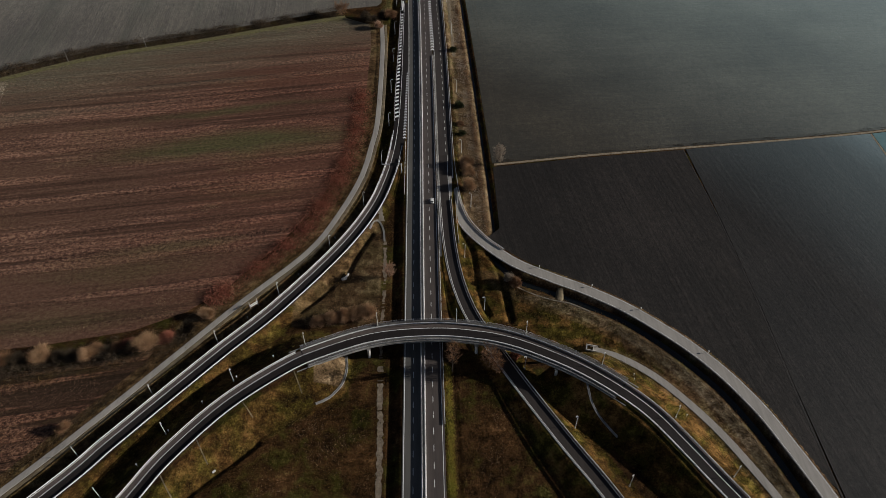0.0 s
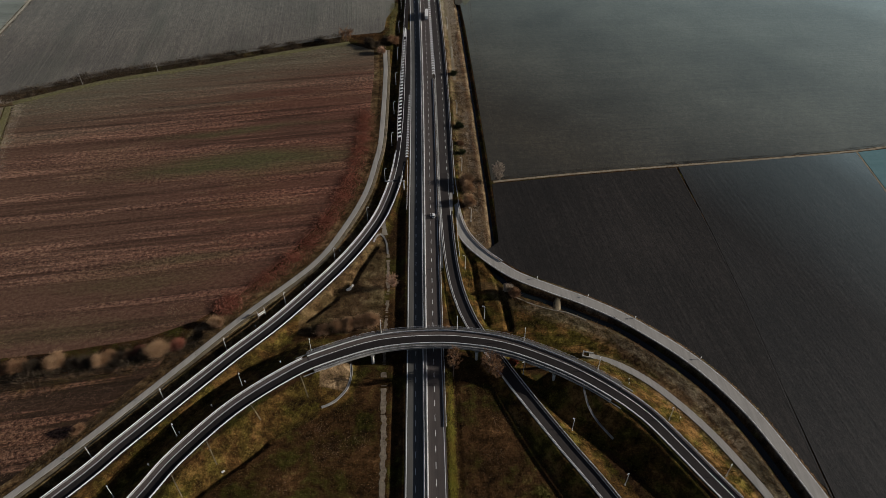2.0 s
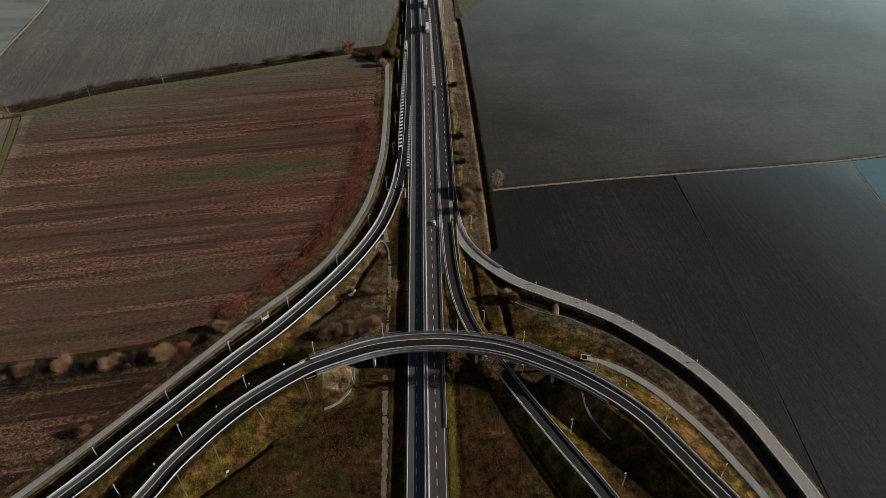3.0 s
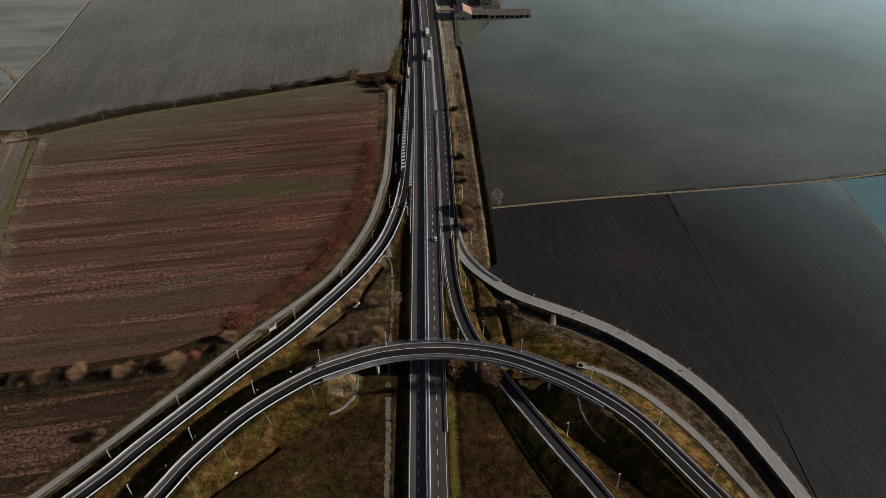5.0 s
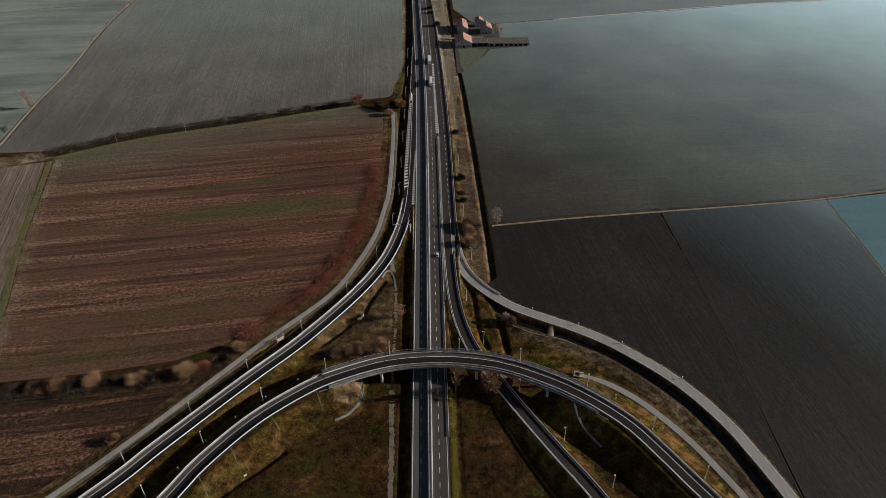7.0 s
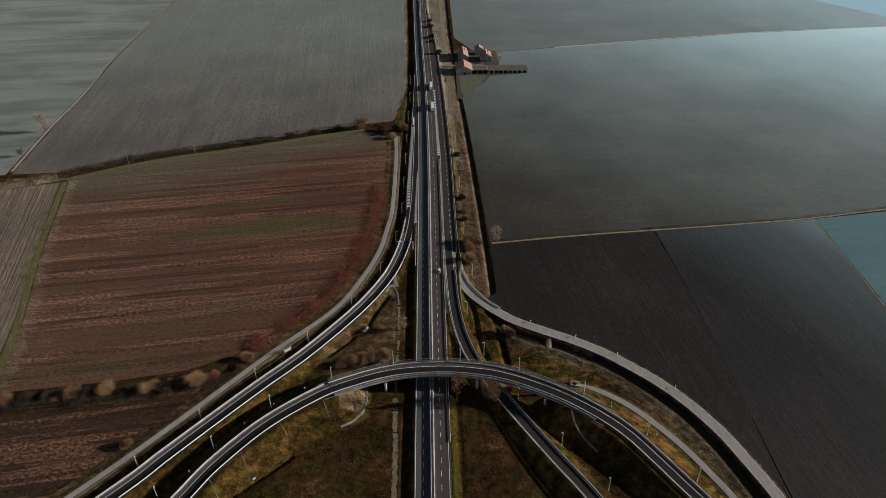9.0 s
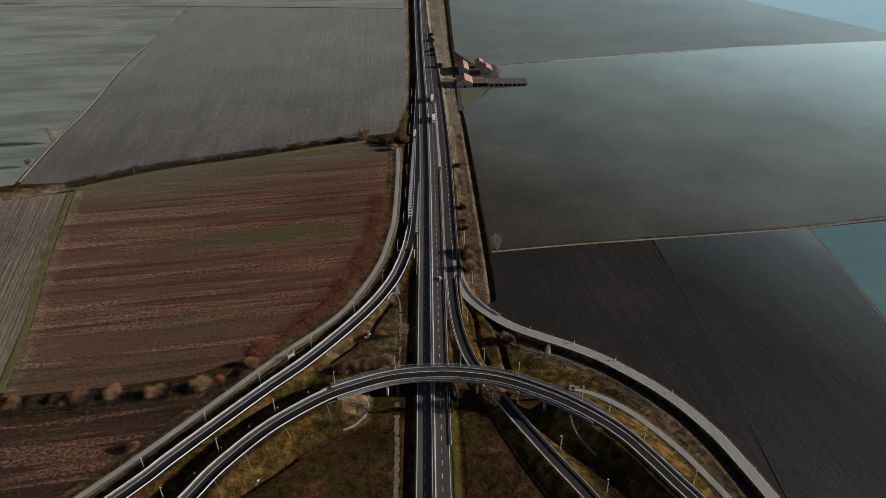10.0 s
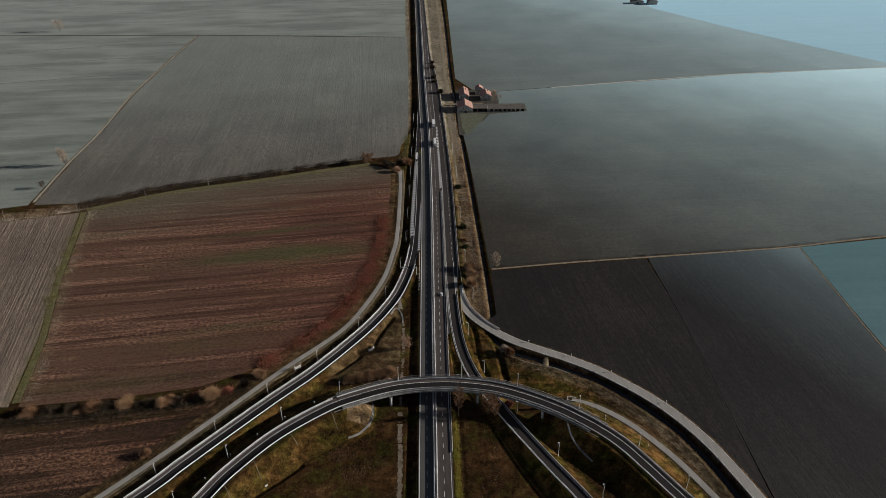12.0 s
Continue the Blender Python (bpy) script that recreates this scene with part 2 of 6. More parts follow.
EARTH_TRACK = plain("earth_track", (0.13, 0.11, 0.085), (0.27, 0.235, 0.19), 1.5, 0.95, bump=0.6, dist=0.1)
DIRT_VERGE = plain("dirt_verge", (0.07, 0.055, 0.035), (0.19, 0.15, 0.09), 2.0, 0.95, bump=0.6, dist=0.1)
WATER, _n, _l, _b = material("ditch_water", 0.25, 0.0, 0.3)
_b.inputs["Base Color"].default_value = (0.006, 0.008, 0.008, 1)


# ---- helpers for shapes ----
def mesh_of(name, verts, faces, mats=()):
    me = bpy.data.meshes.new(name)
    me.from_pydata([tuple(map(float, v)) for v in verts], [], [tuple(map(int, f)) for f in faces])
    for m in mats if isinstance(mats, (list, tuple)) else [mats]:
        me.materials.append(m)
    me.update()
    return me


def thing(name, verts, faces, mat, label, category, kind="", group=""):
    return tagged(new(name, mesh_of(name, verts, faces, mat)), label, category, group, kind)


def part_of(name, verts, faces, mat, parent, label=""):
    ob = new(name, mesh_of(name, verts, faces, mat))
    ob.parent = parent
    return tagged(ob, label) if label else ob


def part(name, bm, mat, parent, label=""):
    me = bpy.data.meshes.new(name)
    bm.to_mesh(me)
    bm.free()
    me.materials.append(mat)
    ob = new(name, me)
    ob.parent = parent
    return tagged(ob, label) if label else ob


def holder(name, x, y, z, label, category, turn=0.0, group="", kind=""):
    ob = new(name)
    ob.matrix_basis = pose(x, y, z, 0, 0, turn)
    return tagged(ob, label, category, group, kind)


def curve(pts, step=3.0):
    """A smooth line through the points (Catmull-Rom), at even steps; columns as given."""
    p = np.array(pts, float)
    p = np.vstack([2 * p[0] - p[1], p, 2 * p[-1] - p[-2]])
    out = []
    for i in range(1, len(p) - 2):
        u = np.linspace(0, 1, 24, endpoint=False)[:, None]
        a, b, c, d = p[i - 1], p[i], p[i + 1], p[i + 2]
        out.append(0.5 * (2 * b + (c - a) * u + (2 * a - 5 * b + 4 * c - d) * u**2 + (3 * b - a - 3 * c + d) * u**3))
    out = np.vstack(out + [p[-2][None]])
    s = np.r_[0, np.cumsum(np.hypot(*np.diff(out[:, :2], axis=0).T))]
    k = np.linspace(0, s[-1], max(2, int(s[-1] / step) + 1))
    return np.stack([np.interp(k, s, out[:, j]) for j in range(out.shape[1])], 1)


def sideways(line):
    d = np.gradient(line[:, :2], axis=0)
    d /= np.linalg.norm(d, axis=1, keepdims=True)
    return np.stack([d[:, 1], -d[:, 0]], 1)  # to the right of the way along the line


def offset(line, off, dz=0.0):
    out = line.copy()
    out[:, :2] += sideways(line) * np.broadcast_to(np.asarray(off, float), (len(line),))[:, None]
    out[:, 2] += dz
    return out


def sweep(line, section, closed=True):
    """Verts and faces of a section of (sideways, up) carried along a line."""
    n, k = len(line), len(section)
    side = sideways(line)
    v = np.empty((n, k, 3))
    for j, (o, h) in enumerate(section):
        v[:, j, :2], v[:, j, 2] = line[:, :2] + side * o, line[:, 2] + h
    i, j = np.meshgrid(np.arange(n - 1), np.arange(k if closed else k - 1), indexing="ij")
    a, b = i * k + j, i * k + (j + 1) % k
    f = np.stack([a, b, b + k, a + k], -1).reshape(-1, 4).tolist()
    if closed:
        f += [list(range(k)), list(range((n - 1) * k, n * k))[::-1]]
    return v.reshape(-1, 3), f


def strip(line, a, b, h):
    """A flat band between two sideways offsets; each a number or one for each point."""
    l, r = offset(line, a, h), offset(line, b, h)
    n = len(line)
    return np.vstack([l, r]), [(i, n + i, n + i + 1, i + 1) for i in range(n - 1)]


def boxes(items):
    """Verts and faces of boxes (x, y, z, sx, sy, sz, turn in degrees), z at the base."""
    v, f = [], []
    for x, y, z, sx, sy, sz, turn in items:
        c, s, k = math.cos(radians(turn)), math.sin(radians(turn)), len(v)
        for dz in (0, sz):
            for dx, dy in ((-1, -1), (1, -1), (1, 1), (-1, 1)):
                px, py = dx * sx / 2, dy * sy / 2
                v.append((x + c * px - s * py, y + s * px + c * py, z + dz))
        f += [(k, k + 3, k + 2, k + 1), (k + 4, k + 5, k + 6, k + 7)] + [(k + i, k + (i + 1) % 4, k + 4 + (i + 1) % 4, k + 4 + i) for i in range(4)]
    return v, f


def join(*bits):
    v, f = [], []
    for bv, bf in bits:
        k = len(v)
        v += [tuple(p) for p in bv]
        f += [tuple(i + k for i in q) for q in bf]
    return v, f


def dashes(line, off, width, on, period, h, start=0.0):
    """A row of painted dashes along a line."""
    s = np.r_[0, np.cumsum(np.hypot(*np.diff(line[:, :2], axis=0).T))]
    v, f = [], []
    at = start
    side = sideways(line)
    while at + on < s[-1]:
        k = len(v)
        for d in (at, at + on):
            p = np.array([np.interp(d, s, line[:, j]) for j in range(3)])
            n = np.array([np.interp(d, s, side[:, j]) for j in range(2)])
            for o in (off - width / 2, off + width / 2):
                v.append((*(p[:2] + n * o), p[2] + h))
        f.append((k, k + 1, k + 3, k + 2))
        at += period
    return v, f


def between_y(line, lo, hi, off):
    out = offset(line, off)[(line[:, 1] >= lo) & (line[:, 1] <= hi)]
    out[:, 2] = 0
    return out


# ---- the plan: lines of roads, ditches and banks (x, y, z) ----
HWY_Z = 1.5
HIGHWAY = curve([(0, -900, HWY_Z), (0, -300, HWY_Z), (0, 60, HWY_Z), (0, 240, HWY_Z), (0, 420, HWY_Z), (-1.5, 560, HWY_Z), (-4.6, 680, HWY_Z), (-8.2, 820, HWY_Z), (-12, 1010, HWY_Z), (-17, 1225, HWY_Z), (-32, 1800, HWY_Z), (-70, 3200, HWY_Z)], 6.0)
RAMP_L = curve([(-300, -60, 3.2), (-215, 40, 3.2), (-144.6, 115.6, 3.2), (-126, 138.5, 3.2), (-109.4, 158.9, 3.2), (-89.6, 182.8, 3.1), (-67.8, 208.3, 2.8), (-41.8, 246.2, 2.2), (-26.5, 277, 1.75), (-19, 303, 1.52), (-14.5, 330, 1.5), (-12.2, 362, 1.5), (-11.2, 400, 1.5), (-10.9, 440, 1.5), (-10.6, 520, 1.5)], 2.5)
LOOP = curve([(-175, -40, 2), (-142, 40, 3.2), (-120.3, 94.1, 4.4), (-108, 117.3, 5.2), (-99.1, 131.5, 6), (-81.1, 152.1, 7.3), (-59.6, 169, 8.2), (-44.2, 177.2, 8.5), (-20.6, 185.1, 8.7), (5, 187.1, 8.7), (25.7, 184.9, 8.6), (40.7, 180.8, 8.4), (56.2, 173.5, 8.1), (69.8, 165.5, 7.6), (83.7, 154.7, 7), (94.5, 143.6, 6.4), (104.2, 129.3, 5.6), (112.3, 116.4, 4.9), (119, 106, 4.3), (125.3, 94.5, 3.9), (131.2, 82.5, 3.5), (136.6, 69.5, 3.1), (141.5, 55.5, 2.8), (146, 40, 2.6), (154, 14, 2.3), (162, -13, 2), (170, -40, 1.8)], 2.0)
RAMP_R = curve([(13, 324, 1.5), (12.8, 312, 1.5), (12.9, 300, 1.5), (13.4, 275, 1.5), (14.4, 250, 1.45), (16.4, 230, 1.3), (19.5, 214.5, 1.2), (23.8, 200.9, 1.2), (30.9, 185.8, 1.2), (39.7, 168.3, 1.6), (46.6, 155.1, 2.1), (58.3, 133.8, 2.8), (68.7, 116.2, 3.2), (77.5, 99.5, 3.3), (86, 82, 3.2), (95.5, 62, 3), (107, 37, 2.7), (120, 10, 2.5), (150, -60, 1.5)], 2.5)
SIDE_R = curve([(16.4, 330, 1.5), (16.6, 305, 1.3), (18.2, 287, 1), (22, 268.9, 0.7), (30.5, 254.1, 0.6), (46.6, 237, 0.6), (64.2, 226, 0.6), (79.7, 217.5, 0.6), (95.6, 207, 0.6), (108.6, 195.6, 0.6), (121.3, 182.6, 0.6), (132.5, 167.7, 0.6), (142.7, 148.8, 0.6), (149.4, 130.3, 0.6), (154.9, 112.8, 0.6), (159.6, 93.9, 0.6), (164, 74.9, 0.6), (169.4, 49.9, 0.6), (184.4, -40.1, 0.6)], 2.5)
PATH_R = curve([(77, 181.5, 0.9), (89, 176.3, 0.9), (101.5, 166.5, 0.8), (113, 152.5, 0.7), (123, 137, 0.6), (132, 118.5, 0.6), (136, 109, 0.6), (141.2, 93.5, 0.6), (146.3, 76.5, 0.6), (151.2, 58.5, 0.6), (156, 40, 0.6), (170, -40, 0.6)], 2.5)
SIDE_L = curve([(-329.9, -60.1, 0.5), (-239.9, 39.9, 0.5), (-219.9, 60.9, 0.5), (-199.9, 79.9, 0.5), (-179.9, 101.9, 0.5), (-159.4, 124.6, 0.5), (-144.8, 141.5, 0.5), (-129.8, 159.8, 0.5), (-112.4, 181.8, 0.5), (-88.9, 211.5, 0.5), (-58.9, 246.6, 0.5), (-45.1, 274.8, 0.5), (-34.8, 306, 0.5), (-30.2, 335, 0.5), (-27.4, 366, 0.5), (-27.3, 445, 0.5), (-29, 487, 0.5)], 2.5)
DITCH_R = curve([(36, 243, 0), (46, 227, 0), (62, 218, 0), (78.5, 209, 0), (94, 199.5, 0), (107, 187.5, 0), (119, 174, 0), (130, 158, 0), (139, 138, 0), (145, 119, 0), (149.8, 101, 0), (154.2, 83, 0), (158.2, 66.5, 0), (162, 50, 0), (178, -40, 0)], 3.0)
CANAL = curve([(38.8, 258, 0), (38.4, 300, 0), (37.5, 345, 0), (35.6, 430, 0), (33, 526, 0), (30.2, 620, 0), (28.6, 700, 0), (26.8, 780, 0), (26.4, 900, 0), (24.2, 1196, 0), (12, 1800, 0)], 4.0)
HEDGE = curve([(-560, 350, 0), (-355, 400, 0), (-294, 421, 0), (-232, 451, 0), (-162, 473, 0), (-108, 492.5, 0), (-56, 508, 0), (-27, 502, 0)], 4.0)
SHRUB_ROW = curve([(-420, 170, 0), (-238, 178, 0), (-208, 180, 0), (-172, 184, 0), (-134, 191, 0), (-112, 199, 0)], 3.0)
FIELD_DITCH = curve([(160, 328, 0), (163, 266, 0), (163.4, 207, 0), (162.3, 162, 0), (162, 114, 0), (163, 60, 0)], 4.0)
DITCH_L = np.vstack([between_y(RAMP_L, 60, 325, -8.2), curve([(-22.4, 338, 0), (-21.4, 362, 0), (-20.9, 400, 0), (-20.6, 480, 0), (-18.6, 560, 0), (-19.5, 660, 0), (-21.6, 773, 0), (-26.5, 960, 0), (-33, 1196, 0), (-47, 1700, 0)], 4.0)])
BANK_DITCH = curve([(22.5, 259, 0), (24.6, 251, 0), (26.3, 243.5, 0), (27.4, 224, 0), (29.2, 210, 0), (31.5, 203, 0)], 2.0)
TOE_DITCH = curve([(35.5, 243, 0), (38.1, 234.5, 0), (39.8, 220.3, 0), (40.8, 209, 0), (41.5, 200, 0)], 2.0)
VERGE_DITCH = curve([(13.6, -60, 0), (13.6, 60, 0), (13.7, 172, 0)], 3.0)
HWY_DITCH_L = curve([(-12.9, -200, 0), (-12.9, 120, 0), (-12.9, 200, 0), (-13.4, 265, 0)], 4.0)


# ---- the ground: one sheet with banks and ditches ----
def spaced(inner_a, inner_b, step, far_a, far_b, grow=1.13):
    mid = list(np.arange(inner_a, inner_b + 1e-6, step))
    d, s = step, mid[-1]
    while s < far_b:
        d *= grow
        s += d
        mid.append(s)
    d, s = step, inner_a
    while s > far_a:
        d *= grow
        s -= d
        mid.insert(0, s)
    return np.array(mid)


def near(gx, gy, line, reach):
    """Distance of the grid's points to a line, and the line's height there; only within reach."""
    dist, hgt = np.full(gx.shape, 1e9), np.zeros(gx.shape)
    for a, b in zip(line[:-1], line[1:]):
        x0, x1 = sorted((a[0], b[0]))
        y0, y1 = sorted((a[1], b[1]))
        i0, i1 = np.searchsorted(GX, (x0 - reach, x1 + reach))
        j0, j1 = np.searchsorted(GY, (y0 - reach, y1 + reach))
        if i0 >= i1 or j0 >= j1:
            continue
        px, py = gx[j0:j1, i0:i1], gy[j0:j1, i0:i1]
        dx, dy = b[0] - a[0], b[1] - a[1]
        u = np.clip(((px - a[0]) * dx + (py - a[1]) * dy) / max(dx * dx + dy * dy, 1e-9), 0, 1)
        d = np.hypot(px - a[0] - u * dx, py - a[1] - u * dy)
        cut = d < dist[j0:j1, i0:i1]
        dist[j0:j1, i0:i1][cut] = d[cut]
        hgt[j0:j1, i0:i1][cut] = (a[2] + u * (b[2] - a[2]))[cut]
    return dist, hgt


GX = spaced(-175, 180, 1.0, -5200, 5200, 1.12)
GY = spaced(96, 420, 1.0, -5200, 5200, 1.08)
gx, gy = np.meshgrid(GX, GY)
rng = np.random.default_rng(3)
gz = np.zeros(gx.shape)
lush, bare, dry = np.zeros(gx.shape), np.zeros(gx.shape), np.zeros(gx.shape)
loop_left, loop_right = LOOP[LOOP[:, 0] < -50], LOOP[LOOP[:, 0] > 75]


def bank(line, half, slope, sink=0.12, grass=0.0):
    global gz, lush
    d, h = near(gx, gy, line, 30)
    top = h - sink
    gz = np.maximum(gz, np.where(d < 200, np.minimum(top, top - (d - half) / slope), -9))
    if grass:
        lush = np.maximum(lush, np.where((d > half - 1) & (d < half + slope * (h + 1.2)), grass, 0))


def dig(line, half, slope, depth):
    global gz
    d, _ = near(gx, gy, line, 12)
    gz = np.minimum(gz, np.where(d < 200, np.maximum(-depth, -depth + (d - half) / slope), 99))


bank(HIGHWAY, 10.3, 1.5)
bank(curve([(15, 300, 1.5), (15, 330, 1.5), (14, 470, 1.5), (10, 600, 1.5), (6, 700, 1.5)], 4), 6.5, 1.5)
bank(curve([(-14, 340, 1.5), (-12.5, 400, 1.5), (-11.5, 560, 1.5), (-8, 640, 1.5)], 4), 5.5, 1.5)
bank(RAMP_L, 4.9, 1.5, 0.12, 0.5)
bank(loop_left, 6.2, 1.6, 0.12, 0.45)
bank(loop_right, 6.2, 1.9, 0.12, 1.0)
bank(RAMP_R, 4.6, 1.6, 0.12, 1.0)
bank(SIDE_R, 3.5, 1.6)
bank(SIDE_L, 3.2, 1.8, 0.10, 0.4)
bank(PATH_R, 2.6, 1.6)
dig(DITCH_R, 1.1, 1.3, 2.0)
dig(CANAL, 0.6, 0.8, 1.7)
dig(HEDGE, 2.0, 1.3, 2.0)
dig(SHRUB_ROW, 1.8, 1.2, 2.2)
dig(FIELD_DITCH, 0.1, 0.9, 0.35)
dig(curve([(-38, 228, 0), (-35.1, 239.1, 0), (-31, 249, 0), (-26.5, 259, 0)], 2), 0.4, 1.0, 1.3)
dig(curve([(-58, 207.5, 0), (-51, 215, 0), (-44.8, 221.9, 0)], 2), 0.5, 1.2, 1.2)
dig(curve([(-104, 103, 0), (-93, 115, 0), (-82.5, 125, 0), (-74.6, 131.7, 0), (-67.5, 138.8, 0)], 2), 0.4, 1.0, 1.2)
dig(BANK_DITCH, 0.5, 1.0, 1.3)
dig(TOE_DITCH, 0.9, 1.0, 1.3)
dig(VERGE_DITCH, 0.3, 0.7, 0.5)
dig(DITCH_L[DITCH_L[:, 1] < 545], 1.6, 1.0, 1.7)
dig(DITCH_L[DITCH_L[:, 1] >= 541], 1.6, 1.6, 0.7)
dig(HWY_DITCH_L, 0.7, 1.1, 0.8)
rough = (gx > -175) & (gx < 180) & (gy > 96) & (gy < 420) & (np.abs(gx) > 11)
gz += np.where(rough, rng.uniform(-0.04, 0.02, gx.shape), 0)
# green strips and dead reeds
lush = np.maximum(lush, np.where((gx > 9.4) & (gx < 12.8) & (gy < 176), 1.6, 0))
canal_d, _ = near(gx, gy, CANAL, 30)
bare = np.maximum(bare, np.where((canal_d < 15) & (gx < np.interp(gy, CANAL[:, 1], CANAL[:, 0])) & (gy > 255), 0.9, 0))
bare = np.maximum(bare, np.where((canal_d < 26) & (gx < np.interp(gy, CANAL[:, 1], CANAL[:, 0])) & (gy > 520), 0.8, 0))
road_d, _ = near(gx, gy, HIGHWAY, 40)
# Far verges turn paler with distance, haze included in their straw colour.
dry = np.maximum(dry, np.where((gx > 0.0 + np.interp(gy, HIGHWAY[:, 1], HIGHWAY[:, 0])) & (road_d < 40) & (canal_d > 3.2) & (gx < np.interp(gy, CANAL[:, 1], CANAL[:, 0])) & (gy > 500), np.clip((gy - 500) / 90, 0, 1) * 1.1, 0))
left_d, _ = near(gx, gy, DITCH_L, 12)
bare = np.maximum(bare, np.where((left_d > 3) & (left_d < 9) & (gy > 580) & (gx < np.interp(gy, DITCH_L[:, 1], DITCH_L[:, 0])), 0.6, 0))
dry = np.maximum(dry, np.where((left_d > 3.5) & (left_d < 9) & (gy > 580) & (gx < np.interp(gy, DITCH_L[:, 1], DITCH_L[:, 0])), 0.8, 0))
lush = np.maximum(lush, np.where((gx > 19) & (gx < 42) & (gy > 198) & (gy < 262), 1.0, 0))
lush = np.maximum(lush, np.where((left_d < 14) & (gy > 508) & (gy < 575) & (gx < -20), 0.5, 0))
hedge_d, _ = near(gx, gy, HEDGE, 12)
bare = np.maximum(bare, np.where((hedge_d < 9) & (gx < -288), 1.3, 0))
side_d, _ = near(gx, gy, SIDE_L, 20)
bare = np.maximum(bare, np.where((side_d < 14) & (gx < -28), 0.35, 0))
bare = np.maximum(bare, np.where((gx > -62) & (gx < -20) & (gy > 198) & (gy < 272), 0.4, 0))
# Sunlight under the bridge painted in as a sandy tone on the slope.
bare = np.maximum(bare, np.where((gx > -47) & (gx < -34) & (gy > 164) & (gy < 184), 1.6, 0))
path_d, _ = near(gx, gy, PATH_R, 14)
bare = np.maximum(bare, np.where((path_d < 4), 0.25, 0))
ditch_d, _ = near(gx, gy, DITCH_R, 16)
bare = np.maximum(bare, np.where((ditch_d > 3) & (ditch_d < 13) & (gy < 232), 0.36, 0))
dry = np.maximum(dry, np.where((ditch_d > 3.4) & (ditch_d < 10) & (gy < 215), 0.25, 0))
lush = np.maximum(lush, np.where((gx > 44) & (gx < 92) & (gy > 178) & (gy < 216) & (ditch_d > 5), 0.9, 0))
ny, nx = gx.shape
idx = np.arange(ny * nx).reshape(ny, nx)
faces = np.stack([idx[:-1, :-1], idx[:-1, 1:], idx[1:, 1:], idx[1:, :-1]], -1).reshape(-1, 4)
me = bpy.data.meshes.new("ground")
me.vertices.add(ny * nx)
me.vertices.foreach_set("co", np.stack([gx, gy, gz], -1).ravel())
me.loops.add(faces.size)
me.loops.foreach_set("vertex_index", faces.ravel())
me.polygons.add(len(faces))
me.polygons.foreach_set("loop_start", np.arange(0, faces.size, 4))
me.polygons.foreach_set("loop_total", np.full(len(faces), 4))
me.materials.append(VERGE)
for key, val in (("lush", lush), ("bare", bare), ("dry", dry)):
    me.attributes.new(key, "FLOAT", "POINT").data.foreach_set("value", val.ravel().astype(np.float32))
me.update(calc_edges=True)
me.shade_smooth()
tagged(new("ground", me), "rough winter grassland with road banks and ditches", "ground", kind="structure")


def ground_z(x, y):
    i, j = np.clip(np.searchsorted(GX, x) - 1, 0, nx - 2), np.clip(np.searchsorted(GY, y) - 1, 0, ny - 2)
    u, w = (x - GX[i]) / (GX[i + 1] - GX[i]), (y - GY[j]) / (GY[j + 1] - GY[j])
    return float((gz[j, i] * (1 - u) + gz[j, i + 1] * u) * (1 - w) + (gz[j + 1, i] * (1 - u) + gz[j + 1, i + 1] * u) * w)


# ---- fields ----
SOIL_RED = stubble_soil("harrowed_red_soil", 8, ((0.042, 0.023, 0.0145), (0.102, 0.054, 0.036), (0.195, 0.108, 0.074)), ((0.052, 0.026, 0.018), (0.138, 0.069, 0.047), (0.31, 0.175, 0.118)), (0.070, 0.066, 0.027), ((352, 12, -66, 62, 1.2), (256, 10, -110, 70, 0.3), (232, 9, -175, 60, 0.25), (388, 5, -60, 60, 0.8), (222, 7, -150, 60, 0.4), (268, 4, -90, 40, 0.5)), ((0.122, 0.106, 0.070), 448, 512), 0.515)
SOIL_BROWN = stubble_soil("harrowed_brown_soil", 8, ((0.0145, 0.0094, 0.0056), (0.038, 0.0232, 0.0138), (0.086, 0.053, 0.032)), ((0.026, 0.0138, 0.0085), (0.090, 0.0465, 0.029), (0.26, 0.15, 0.096)), (0.042, 0.040, 0.014), ((200, 6, -120, 40, 0.7),), None, 0.5, 232.0)
SOIL_FURROW = soil("furrowed_grey_soil", (0.085, 0.062, 0.045), (0.19, 0.143, 0.103), (0.36, 0.28, 0.205), 103, 0.24, 0.0, row=0.8)
SOIL_DARK = soil("dark_tilled_soil", (0.0128, 0.0097, 0.008), (0.0205, 0.0158, 0.0131), (0.04, 0.031, 0.0262), 98, 0.05, 0.0, 0.8, 0.16, clods=0.24, bump=0.25, long=0.8, ior=1.5)
# Much like SOIL_DARK, with blue haze as a sheen growing to the far right.
SOIL_DARK_FAR = soil("hazed_dark_soil", (0.013, 0.01, 0.0084), (0.0205, 0.0158, 0.0133), (0.038, 0.03, 0.0255), 98, 0.05, 0.0, 0.8, 0.2, clods=0.24, bump=0.25, long=0.8, tint=(0.62, 0.9, 1.0), haze_sheen=(0.8, 290, 480, 0.85, 0.53))
# The upper tones of the next two soils add haze to the far part.
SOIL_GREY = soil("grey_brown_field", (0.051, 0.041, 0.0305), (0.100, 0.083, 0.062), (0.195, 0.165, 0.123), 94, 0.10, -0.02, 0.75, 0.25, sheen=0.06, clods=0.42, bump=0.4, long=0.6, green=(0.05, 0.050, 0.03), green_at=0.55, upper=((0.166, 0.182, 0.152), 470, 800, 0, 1))
